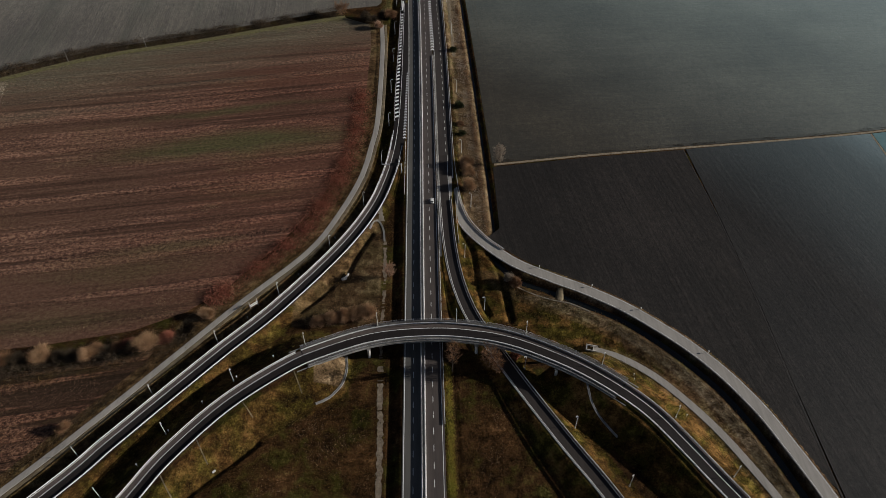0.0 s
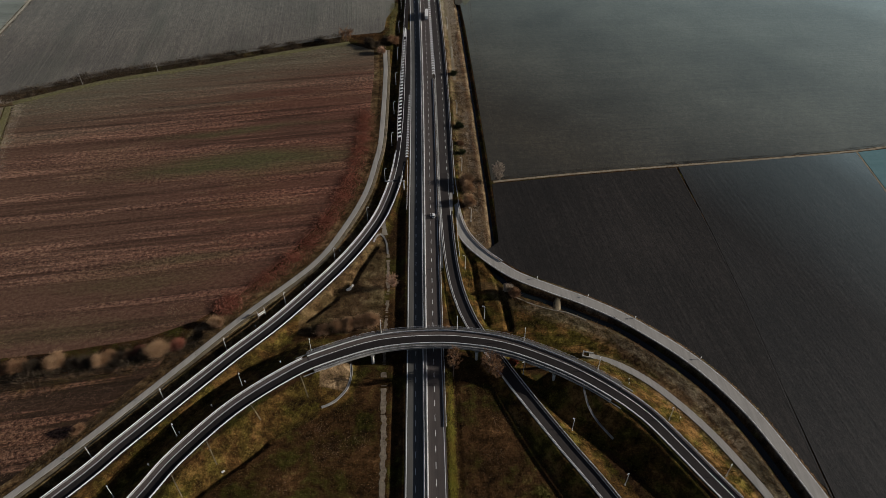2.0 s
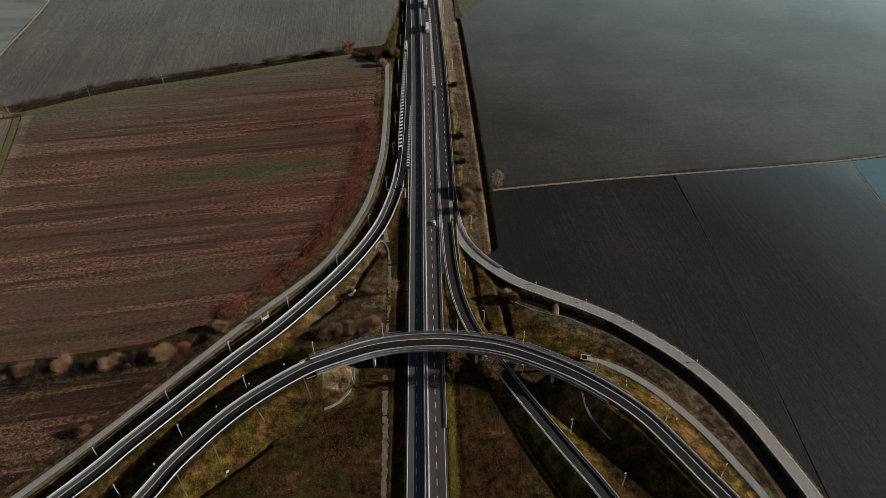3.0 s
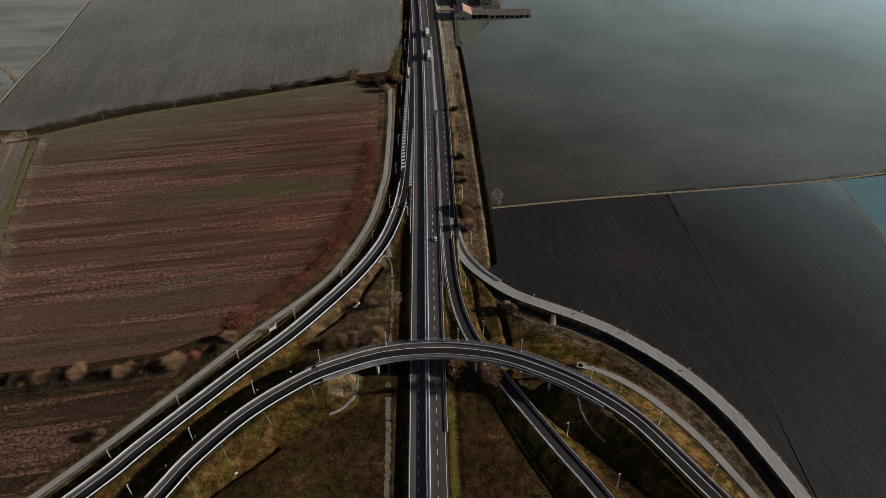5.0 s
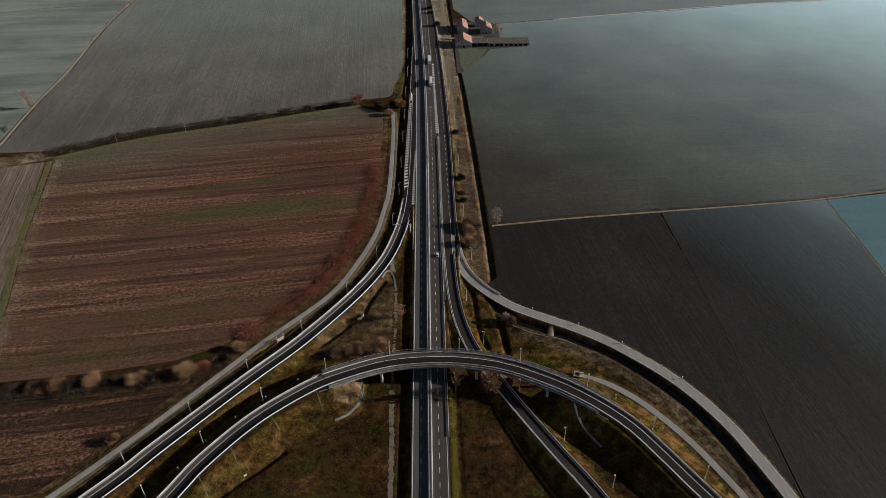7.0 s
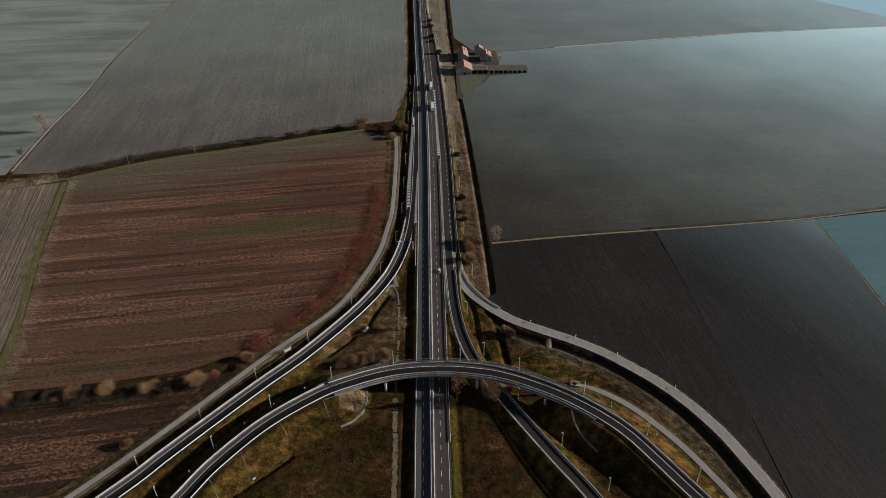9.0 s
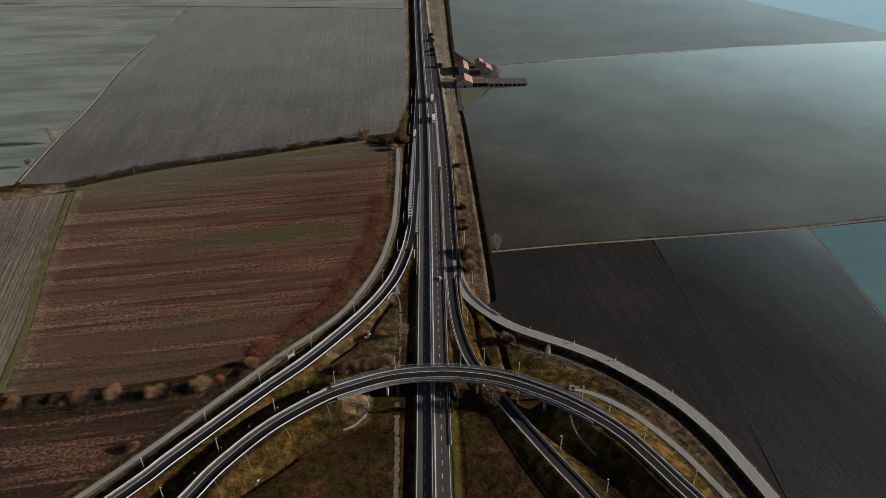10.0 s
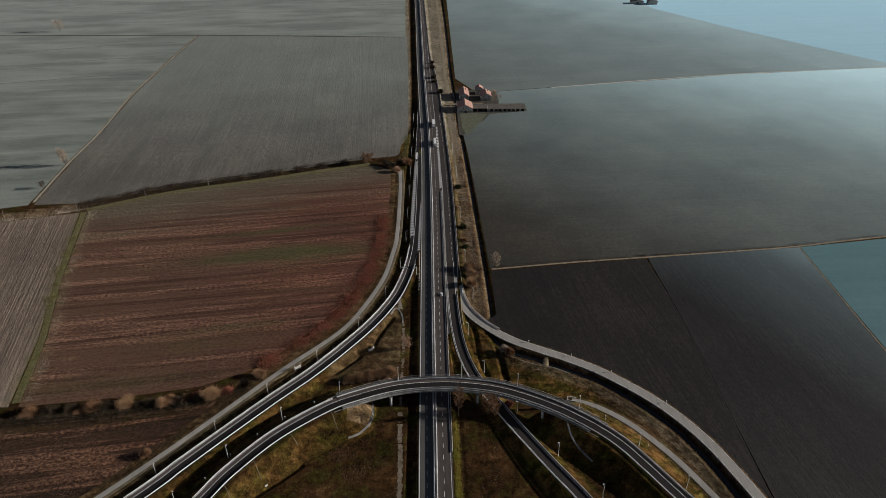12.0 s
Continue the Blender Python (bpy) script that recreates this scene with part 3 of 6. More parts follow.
SOIL_OLIVE = soil("hazed_sprouting_field", (0.025, 0.0195, 0.0135), (0.043, 0.0338, 0.0225), (0.081, 0.065, 0.0425), 3, 0.01, -0.13, 0.75, 0.35, clods=0.2, bump=0.25, long=1.0, upper=((0.142, 0.152, 0.120), 310, 760, 0.6, 0.8), tint=(0.62, 0.9, 1.0), haze_sheen=(1.0, 290, 900, 0.7, 0.65))
SOIL_GREEN = soil("dark_green_field", (0.018, 0.038, 0.036), (0.032, 0.062, 0.060), (0.052, 0.090, 0.084), 3, 0.0, 0.12, 0.7, 0.6, sheen=0.22, clods=0.22, bump=0.15, long=0.8, ior=1.5, tint=(0.4, 0.88, 1.0))
# Distance haze is mixed into the paler, bluer colours of the next three.
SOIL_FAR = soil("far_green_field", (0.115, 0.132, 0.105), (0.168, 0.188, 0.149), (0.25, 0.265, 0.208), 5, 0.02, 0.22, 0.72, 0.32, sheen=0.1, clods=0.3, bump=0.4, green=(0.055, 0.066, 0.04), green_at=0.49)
SOIL_HAZE = soil("far_hazed_field", (0.08, 0.083, 0.066), (0.13, 0.134, 0.108), (0.19, 0.195, 0.16), 5, 0.0, -0.05, 0.66, 0.7, clods=0.25, bump=0.15, long=0.8, ior=1.6, tint=(0.62, 0.9, 1.0), haze_sheen=(0.7, 350, 1150, 0.85, 0.53))
SOIL_BLUE = soil("distant_hazed_field", (0.05, 0.075, 0.07), (0.08, 0.11, 0.105), (0.12, 0.15, 0.14), 5, 0.0, 0.2, 0.66, 0.8, sheen=0.7, clods=0.22, bump=0.15, long=0.8, ior=1.6, tint=(0.5, 0.82, 1.0))


def field(name, pts, mat, label, z=0.07):
    """A field: a low slab of tilled soil with a sloping edge."""
    p = np.array(pts, float)
    c = p.mean(0)
    bm = bmesh.new()
    top = [bm.verts.new((x, y, z)) for x, y in pts]
    low = [bm.verts.new((*(c + (q - c) * 1.001), -0.12)) for q in p]
    bm.faces.new(top)
    for i in range(len(top)):
        k = (i + 1) % len(top)
        bm.faces.new((top[i], low[i], low[k], top[k]))
    bmesh.ops.recalc_face_normals(bm, faces=bm.faces)
    bmesh.ops.triangulate(bm, faces=[f for f in bm.faces if len(f.verts) > 4])
    me = bpy.data.meshes.new(name)
    bm.to_mesh(me)
    bm.free()
    me.materials.append(mat)
    return tagged(new(name, me), label, "field", kind="structure")


field("field_1", [(-288, 415), (-230, 446), (-160, 468), (-105, 487), (-60, 501), (-38, 488), (-36, 450), (-37, 362), (-45, 322), (-58, 283), (-75, 252), (-95, 225), (-112, 209), (-135, 198), (-172, 191), (-231, 184), (-243.5, 245), (-262.5, 306)], SOIL_RED, "ploughed reddish-brown field with pale stubble streaks")
field("field_2", [(-230, 172), (-172, 177), (-135, 183), (-122, 186), (-124, 180), (-146, 153), (-168, 126), (-240, 52), (-420, 40), (-420, 160)], SOIL_BROWN, "brown ploughed field beside the service lane")
field("field_3", [(-294, 410), (-267.5, 306), (-248.5, 243), (-236.5, 184), (-420, 182), (-560, 340), (-360, 392)], SOIL_FURROW, "grey-brown field with straight plough furrows")
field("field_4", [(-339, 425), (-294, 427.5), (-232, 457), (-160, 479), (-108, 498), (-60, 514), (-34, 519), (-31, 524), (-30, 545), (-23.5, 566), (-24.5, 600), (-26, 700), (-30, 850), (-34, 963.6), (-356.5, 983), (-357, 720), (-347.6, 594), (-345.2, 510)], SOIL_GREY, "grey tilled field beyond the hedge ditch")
field("field_5", [(-344, 425), (-349.4, 510), (-351, 594), (-361, 720), (-360, 983), (-1000, 995.8), (-1000, 330), (-560, 362)], SOIL_FAR, "pale green winter field beside a farm track")
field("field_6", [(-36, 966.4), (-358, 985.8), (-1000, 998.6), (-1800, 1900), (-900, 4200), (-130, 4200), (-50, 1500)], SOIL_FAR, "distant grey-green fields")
edge = [tuple(p[:2]) for p in offset(SIDE_R, -4.3)[::4] if 112 < p[1] < 262]
field("field_7", [(42.2, 314.2), (98, 321.6), (158.6, 327.8), (162.3, 266), (162.8, 207), (161.7, 162), (160.9, 113)] + edge[::-1] + [(41.6, 262)], SOIL_DARK, "bare dark-brown tilled field between road and ditch")
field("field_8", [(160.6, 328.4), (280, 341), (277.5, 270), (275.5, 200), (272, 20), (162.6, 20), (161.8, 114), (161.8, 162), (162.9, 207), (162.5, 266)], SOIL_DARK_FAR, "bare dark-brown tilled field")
field("field_9", [(281.4, 341.2), (600, 390.4), (900, 443), (900, 0), (274, 0), (277.5, 200), (279.3, 270)], SOIL_GREEN, "dark green sprouting field")
field("field_10", [(42, 317.6), (98, 324.8), (160, 331.2), (228, 337.8), (283, 344.3), (356, 356.8), (620, 396.4), (900, 446.4), (900, 834.8), (612, 791.8), (398, 767.8), (168, 723.8), (80, 708), (80, 656), (110, 656), (110, 640), (67, 632), (60, 615), (34.4, 572), (36.6, 526), (39.2, 430), (41.2, 345)], SOIL_OLIVE, "wide sprouting field, grey-green with haze in its colour")
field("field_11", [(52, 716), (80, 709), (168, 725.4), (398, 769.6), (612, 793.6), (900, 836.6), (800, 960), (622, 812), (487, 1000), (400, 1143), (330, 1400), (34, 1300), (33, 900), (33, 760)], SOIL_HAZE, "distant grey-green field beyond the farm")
field("field_12", [(621.6, 809), (800, 957), (1900, 1500), (1600, 4000), (200, 4000), (60, 1500), (328, 1399), (398, 1141), (485, 997)], SOIL_BLUE, "distant fields with blue-green haze in their colour", 0.03)

# ---- roads ----
def road(name, line, half, mat, label, thick=0.35, category="road"):
    """A carriageway; half is its half width, or its reach to the left and to the right of the line."""
    a, b = half if isinstance(half, tuple) else (half, half)
    v, f = sweep(line, [(-a, 0), (b, 0), (b + 0.25, -thick), (-a - 0.25, -thick)])
    return thing(name, v, f, mat, label, category, "structure")


highway = road("road_highway", HIGHWAY, 8.6, ASPHALT, "worn asphalt dual carriageway with white lane lines", 0.5)


def between(line, lo, hi, axis=1):
    """The stretch of a line whose x (0) or y (1) lies between two values."""
    return line[(line[:, axis] >= lo) & (line[:, axis] <= hi)]


def lines_on(parent, name, bits, h=0.0, mat=None, label="white road paint"):
    v, f = join(*bits)
    return part_of(name, v, f, mat or PAINT, parent, label)


# highway: pale outer lane on the far side, lane lines, median
hw = HIGHWAY
south = between(hw, -400, 2400)
v, f = strip(south, -8.55, -1.0, 0.012)
part_of("lane_surface", v, f, ASPHALT_PALE, highway, "older greyish asphalt carriageway")
lines_on(highway, "lane_dashes", [dashes(south, -4.2, 0.2, 3.0, 7.5, 0.022, 1.0)])
lines_on(highway, "lane_dashes", [dashes(south, 4.15, 0.2, 3.0, 7.5, 0.022, 3.5)])
lines_on(highway, "edge_line", [strip(between(hw, -400, 2400), -8.15, -7.85, 0.024)])
lines_on(highway, "edge_line", [strip(between(hw, -400, 2400), -1.05, -0.88, 0.022)])
lines_on(highway, "edge_line", [strip(between(hw, -400, 2400), 0.88, 1.05, 0.022)])
lines_on(highway, "edge_line", [strip(between(hw, -400, 440), 7.72, 7.92, 0.022), strip(between(hw, 600, 2400), 7.72, 7.92, 0.022)])
v, f = sweep(south, [(-0.6, 0.0), (-0.5, 0.1), (0.5, 0.1), (0.6, 0.0)])
part_of("median_kerb", v, f, CONCRETE, highway, "pale concrete median strip")

v, f = sweep(between(hw, 238, 440), [(9.35, -0.1), (9.35, 0.12), (10.3, 0.12), (10.3, -0.1)])
part_of("divider_kerb", v, f, CONCRETE, highway, "pale concrete divider strip")

# the lane beside the main carriageway, with its gore
COLLECT = curve([(13.9, 303, 1.47), (14.2, 330, 1.47), (14.1, 400, 1.47), (13.6, 460, 1.47), (11.6, 560, 1.47), (9.0, 640, 1.47), (5.6, 720, 1.47), (1.0, 800, 1.47), (-4.5, 870, 1.46)], 4.0)
collector = road("road_collector", COLLECT, 4.7, asphalt("exit_lane_asphalt", (0.030, 0.025, 0.0235), (0.056, 0.047, 0.042), 0.2), "asphalt exit lanes beside the carriageway", 0.4)
lines_on(collector, "edge_line", [strip(between(COLLECT, 330, 480), -4.0, -3.8, 0.03)])
lines_on(collector, "edge_line", [strip(between(COLLECT, 290, 860), 4.0, 4.2, 0.04)])
lines_on(collector, "lane_dashes", [dashes(between(COLLECT, 326, 640), 0.6, 0.22, 3.0, 7.5, 0.03)])


def chevrons(parent, x0, y0, x1, y1, w0, w1, step, bar, up=1):
    """A painted gore of chevrons from its wide end to its tip."""
    bits, n = [], int(abs(y1 - y0) / step)
    for i in range(n):
        u = i / n
        x, y, w = x0 + (x1 - x0) * u, y0 + (y1 - y0) * u, w0 + (w1 - w0) * u
        z = HWY_Z + 0.03
        d = up * w * 0.55
        bits.append(([(x - w / 2, y, z), (x, y + d, z), (x, y + d + bar, z), (x - w / 2, y + bar, z)], [(0, 1, 2, 3)]))
        bits.append(([(x, y + d, z), (x + w / 2, y, z), (x + w / 2, y + bar, z), (x, y + d + bar, z)], [(0, 1, 2, 3)]))
    return lines_on(parent, "chevron_marking", bits)


chevrons(collector, 8.75, 446, 6.6, 592, 2.5, 1.7, 3.9, 1.7)
RAMP_ASPHALT = asphalt("ramp_asphalt", (0.022, 0.018, 0.017), (0.042, 0.0345, 0.031), 0.2)
SHOULDER = asphalt("asphalt_shoulder", (0.058, 0.046, 0.041), (0.105, 0.086, 0.075), 0.2)
RAMP_L_ROAD = between(RAMP_L, -100, 522)
ramp_l = road("road_ramp", RAMP_L_ROAD, (4.3, 3.35), ASPHALT_DARK, "asphalt slip road on a low embankment", 0.4)
hatched = curve([(-15.2, 360, HWY_Z), (-15.5, 380, HWY_Z), (-15.0, 420, HWY_Z), (-14.3, 462, HWY_Z), (-13.6, 505, HWY_Z), (-12.9, 560, HWY_Z), (-12.3, 640, HWY_Z), (-11.2, 720, HWY_Z - 0.02), (-9, 800, HWY_Z - 0.03)], 4.0)
shoulder = road("road_shoulder", hatched, 1.7, ASPHALT_DARK, "dark asphalt shoulder with hatched markings", 0.35)
bits = []
for i in range(32):
    y = 364 + i * 4.4
    x = np.interp(y, hatched[:, 1], hatched[:, 0])
    w = 2.3 - 0.9 * i / 32
    z = HWY_Z + 0.035
    bits.append(([(x - w / 2, y - 0.8, z), (x + w / 2, y + 0.3, z), (x + w / 2, y + 2.2, z), (x - w / 2, y + 1.1, z)], [(0, 1, 2, 3)]))
lines_on(shoulder, "hatch_marking", bits)
lines_on(shoulder, "hatch_tip", [strip(between(hatched, 505, 528), -0.55, 0.55, 0.03)])
lines_on(shoulder, "edge_line", [strip(between(hatched, 360, 640), -1.45, -1.25, 0.03)])
chevrons(shoulder, -10.1, 341, -9.0, 418, 1.9, 0.9, 3.0, 1.2, 1)
lines_on(ramp_l, "edge_line", [strip(between(RAMP_L, -100, 520), -1.85, -1.6, 0.03)])
lines_on(ramp_l, "edge_line", [strip(between(RAMP_L, -100, 335), 2.35, 2.55, 0.03)])
v, f = strip(between(RAMP_L, -100, 330), -4.25, -1.9, 0.015)
part_of("shoulder_surface", v, f, SHOULDER, ramp_l, "worn brownish hard shoulder")
lines_on(ramp_l, "edge_line", [strip(between(RAMP_L, -100, 350), -4.3, -4.02, 0.03)])

ramp_r = road("road_ramp", RAMP_R, 3.55, RAMP_ASPHALT, "dark asphalt slip road passing under the bridge", 0.35)
lines_on(ramp_r, "edge_line", [strip(between(RAMP_R, -60, 420), 2.5, 2.7, 0.03)])
lines_on(ramp_r, "edge_line", [strip(between(RAMP_R, -60, 420), -2.6, -2.4, 0.03)])
side_r = road("road_service_lane", between(SIDE_R, -60, 301), 3.1, LANE_GREY, "pale grey service lane curving beside a ditch", 0.3)
lines_on(side_r, "edge_line", [strip(between(SIDE_R, -60, 300), -2.75, -2.6, 0.025), strip(between(SIDE_R, -60, 300), 2.55, 2.7, 0.025)])
road("road_path", PATH_R, 1.7, LANE_GREY, "narrow pale grey path ending at a drain box", 0.25)
side_l = road("road_service_lane", SIDE_L, 1.45, LANE_GREY, "narrow pale grey service lane with dirt verges", 0.25)
v, f = sweep(SIDE_L, [(1.9, -0.06), (2.2, -0.05), (3.4, -0.10), (3.6, -0.4), (1.9, -0.4)])
part_of("verge_strip", v, f, DIRT_VERGE, side_l, "bare tan earth verge")

v, f = boxes([(16.4, 296, 1.14, 1.7, 17, 0.38, -1.5)])
part_of("gore_patch", v, f, CONCRETE, side_r, "pale concrete patch where the lanes split")

# ---- the flyover ----
loop = road("road_loop", LOOP, (5.0, 2.75), ASPHALT_DARK, "dark asphalt loop road climbing to the bridge", 0.5)
lines_on(loop, "edge_line", [strip(LOOP, -2.35, -2.1, 0.03)])
lines_on(loop, "edge_line", [strip(LOOP, 1.85, 2.05, 0.03)])
v, f = strip(LOOP, -4.95, -2.4, 0.014)
part_of("shoulder_surface", v, f, SHOULDER, loop, "worn brownish hard shoulder")
lines_on(loop, "edge_line", [strip(between(LOOP, -400, -52, 0), -5.0, -4.72, 0.03)])
CONCRETE_PALE = plain("pale_concrete", (0.42, 0.40, 0.36), (0.62, 0.59, 0.54), 1.5, 0.85)
FENCE_STEEL = plain("weathered_steel", (0.16, 0.16, 0.165), (0.3, 0.3, 0.31), 2.0, 0.6, 0.2, bump=0.05)
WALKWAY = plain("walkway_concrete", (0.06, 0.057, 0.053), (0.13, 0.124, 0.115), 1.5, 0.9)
SPAN = between(LOOP, -52, 84, 0)
bridge = tagged(new("bridge"), "concrete flyover with steel railings over the highway", "bridge", kind="structure")
v, f = sweep(SPAN, [(-6.5, 0.02), (-6.5, -0.38), (-4.6, -0.55), (2.9, -0.55), (4.9, -0.38), (4.9, 0.02), (2.8, 0.02), (2.8, -0.05), (-5.05, -0.05), (-5.05, 0.02)])
part_of("deck", v, f, CONCRETE, bridge, "grey concrete bridge deck")
for o in (-4.2, -0.8, 2.4):
    v, f = sweep(SPAN, [(o - 0.9, -0.5), (o + 0.9, -0.5), (o + 0.55, -1.75), (o - 0.55, -1.75)])
    part_of("girder", v, f, CONCRETE, bridge)
for s in (-1, 1):
    a, b = (2.8, 4.85) if s > 0 else (5.05, 6.45)
    v, f = sweep(SPAN, [(s * a, -0.02), (s * a, 0.2), (s * b, 0.24), (s * b, -0.02)][:: s])
    part_of("walkway", v, f, WALKWAY, bridge, "dark concrete walkway")
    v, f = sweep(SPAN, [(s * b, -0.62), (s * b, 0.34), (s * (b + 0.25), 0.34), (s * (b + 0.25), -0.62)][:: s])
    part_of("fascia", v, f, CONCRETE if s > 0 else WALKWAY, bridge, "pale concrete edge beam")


v, f = sweep(SPAN, [(4.3, 0.2), (4.3, 0.9), (4.44, 0.9), (4.44, 0.2)])
part_of("parapet", v, f, CONCRETE, bridge, "low solid concrete parapet")


def posts_along(line, off, every, w, h, base=0.0):
    s = np.r_[0, np.cumsum(np.hypot(*np.diff(line[:, :2], axis=0).T))]
    side, out = sideways(line), []
    for d in np.arange(0.5 * every, s[-1], every):
        p = [np.interp(d, s, line[:, j]) for j in range(3)]
        n = [np.interp(d, s, side[:, j]) for j in range(2)]
        out.append((p[0] + n[0] * off, p[1] + n[1] * off, p[2] + base, w, w, h, math.degrees(math.atan2(n[1], n[0]))))
    return boxes(out)


def railing(line, off, height, rails, label, every=2.0):
    ob = tagged(new("bridge_railing"), label, "railing")
    for h in rails:
        v, f = sweep(line, [(off - 0.02, h - 0.02), (off + 0.02, h - 0.02), (off + 0.02, h + 0.02), (off - 0.02, h + 0.02)])
        part_of("rail", v, f, STEEL if h == rails[-1] else FENCE_STEEL, ob)
    v, f = posts_along(line, off, every, 0.07, height, 0.2)
    tagged(part_of("posts", v, f, FENCE_STEEL, ob), kind="stuff")
    return ob


railing(SPAN, -6.1, 1.95, (0.55, 0.9, 1.25, 1.6, 1.95, 2.15), "tall galvanised steel mesh fence along the bridge walkway")
railing(SPAN, 4.7, 1.3, (0.5, 0.8, 1.1, 1.45), "galvanised steel railing on the bridge edge")


def barrier(line, off, label="galvanised steel crash barrier on posts", height=0.85, beams=2, every=2.0):
    """A crash barrier: ribbed steel beams, one over the other, on posts."""
    ob = tagged(new("crash_barrier"), label, "crash barrier", "roadside crash barriers")
    spans = [(0.26, 0.46, "lower_beam"), (height - 0.32, height, "upper_beam")] if beams == 2 else [(0.06 + (height - 0.06) * i / beams, 0.04 + (height - 0.06) * (i + 1) / beams, ("lower_beam", "middle_beam", "upper_beam")[i]) for i in range(beams)]
    for lo, hi, nm in spans:
        m = (lo + hi) / 2
        v, f = sweep(line, [(off - 0.06, lo), (off + 0.02, lo + 0.06), (off - 0.03, m), (off + 0.02, hi - 0.06), (off - 0.06, hi), (off + 0.09, hi), (off + 0.12, m), (off + 0.09, lo)])
        part_of(nm, v, f, STEEL, ob)
    v, f = posts_along(line, off, every, 0.14, height - 0.02, -0.1)
    tagged(part_of("posts", v, f, STEEL, ob), kind="stuff")
    return ob


barrier(between(hw, -200, 2000), -0.62, "tall triple-beam steel crash barrier on the highway median", 1.3, 3, 1.5)
barrier(between(hw, -200, 2000), 0.62, "tall triple-beam steel crash barrier on the highway median", 1.3, 3, 1.5)
barrier(between(hw, 285, 342), -9.6, "steel crash barrier on the outer highway edge")
barrier(between(hw, 141, 440), 8.9, "steel crash barrier between carriageway and exit lane", 0.66)
barrier(between(RAMP_L, -60, 322), 3.15, "steel crash barrier along the slip road", 0.8)
barrier(between(RAMP_L, -60, 345), -4.6, "low steel crash barrier on the embankment edge", 0.7)
barrier(between(LOOP, -400, 400, 0), 2.62, "steel crash barrier on the inner edge of the loop", 0.8)
barrier(between(LOOP, -52, 400, 0), -4.85, "steel crash barrier on the outer edge of the loop")
barrier(between(LOOP, -400, -52, 0), -5.25, "low steel crash barrier on the embankment edge", 0.7)
barrier(between(RAMP_R, -60, 285), 3.4, "steel crash barrier on the slip road edge", 0.8)
barrier(between(RAMP_R, -60, 285), -3.4, "steel crash barrier along the slip road", 0.8)
barrier(curve([(42.5, 245.6, 0.6), (34, 255, 0.6), (25.9, 269, 0.7), (21.9, 285, 1.0), (20.2, 305, 1.4), (19.3, 330, 1.5), (19.1, 400, 1.5), (18.6, 470, 1.5), (16.8, 560, 1.5), (14.6, 640, 1.5), (11.2, 720, 1.5), (6.6, 800, 1.5), (2.2, 870, 1.5), (-1.5, 1000, 1.5), (-7, 1225, 1.5)], 3.0), 0.0, "steel crash barrier on the outer edge of the exit lane")
barrier(curve([(20.6, 290, 1.2), (19.0, 270, 1.0), (19.4, 250, 0.9)], 2.0), 0.0, "steel crash barrier at the lane split")


def lathe(bm, rings, n=10, x=0.0, y=0.0):
    """A round upright shape of (radius, height) rings."""
    loops = [[bm.verts.new((x + r * math.cos(2 * math.pi * i / n), y + r * math.sin(2 * math.pi * i / n), z)) for i in range(n)] for r, z in rings]
    for a, b in zip(loops, loops[1:]):
        for i in range(n):
            bm.faces.new((a[i], a[(i + 1) % n], b[(i + 1) % n], b[i]))
    bm.faces.new(loops[0][::-1])
    bm.faces.new(loops[-1])
    return bm


def at_x(line, x):
    i = int(np.argmin(np.abs(line[:, 0] - x)))
    n = sideways(line)[i]
    return line[i], n, math.degrees(math.atan2(n[1], n[0]))


for x in (-25.5, 24.5, 60.5):
    p, n, turn = at_x(SPAN, x)
    pier = holder("bridge_pier", p[0], p[1], 0, "round concrete bridge pier with a cap beam", "bridge pier", turn, "piers of the flyover", "structure")
    for o in (-5.6, 3.6):
        part("column", lathe(bmesh.new(), [(0.7, -0.6), (0.7, p[2] - 2.7), (0.85, p[2] - 2.5)], 16, o), CONCRETE_PALE, pier)
    v, f = boxes([(-0.9, 0, p[2] - 2.6, 11.2, 1.7, 0.85, 0)])
    part_of("cap_beam", v, f, CONCRETE, pier)
for x in (-50.5, 82.5):
    p, n, turn = at_x(SPAN, x)
    ab = holder("bridge_abutment", p[0], p[1], 0, "pale concrete bridge abutment with wing walls", "abutment", turn, "", "structure")
    v, f = boxes([(-0.9, 0, -0.5, 10.8, 1.6, p[2] - 1.25, 0), (-0.9, 0, p[2] - 1.76, 11.5, 2.6, 0.35, 0)])
    part_of("wall", v, f, CONCRETE, ab)
    for s in (-1, 1):
        v, f = boxes([(4.7 if s > 0 else -6.45, (-2.4 if x > 0 else 2.4) * -1, -0.3, 0.45, 5.4, p[2] + 0.2, 0)])
        part_of("wing_wall", v, f, CONCRETE, ab)
    side = 5.3
    v, f = boxes([(side, 0.0 if x > 0 else 0.6, p[2] - 3.4, 0.9, 3.4, 2.9, 0), (side + 0.3, -2.6 if x > 0 else 3.2, p[2] - 4.2, 1.0, 1.2, 2.4, 0)])
    part_of("end_block", v, f, CONCRETE_PALE, ab, "pale concrete end block")
    v, f = boxes([(-1.1, 0, p[2] + 0.012, 7.7, 0.55, 0.02, 0)])
    part_of("expansion_joint", v, f, ASPHALT_DARK, ab, "dark rubber expansion joint")

# ---- concrete channels, chutes and small works ----
def on_ground(pts, step=1.5, lift=0.0):
    line = curve([(x, y, 0) for x, y in pts], step)
    for q in line:
        q[2] = max(ground_z(q[0] + dx, q[1] + dy) for dx in (-0.5, 0.5) for dy in (-0.5, 0.5)) + lift
    return line


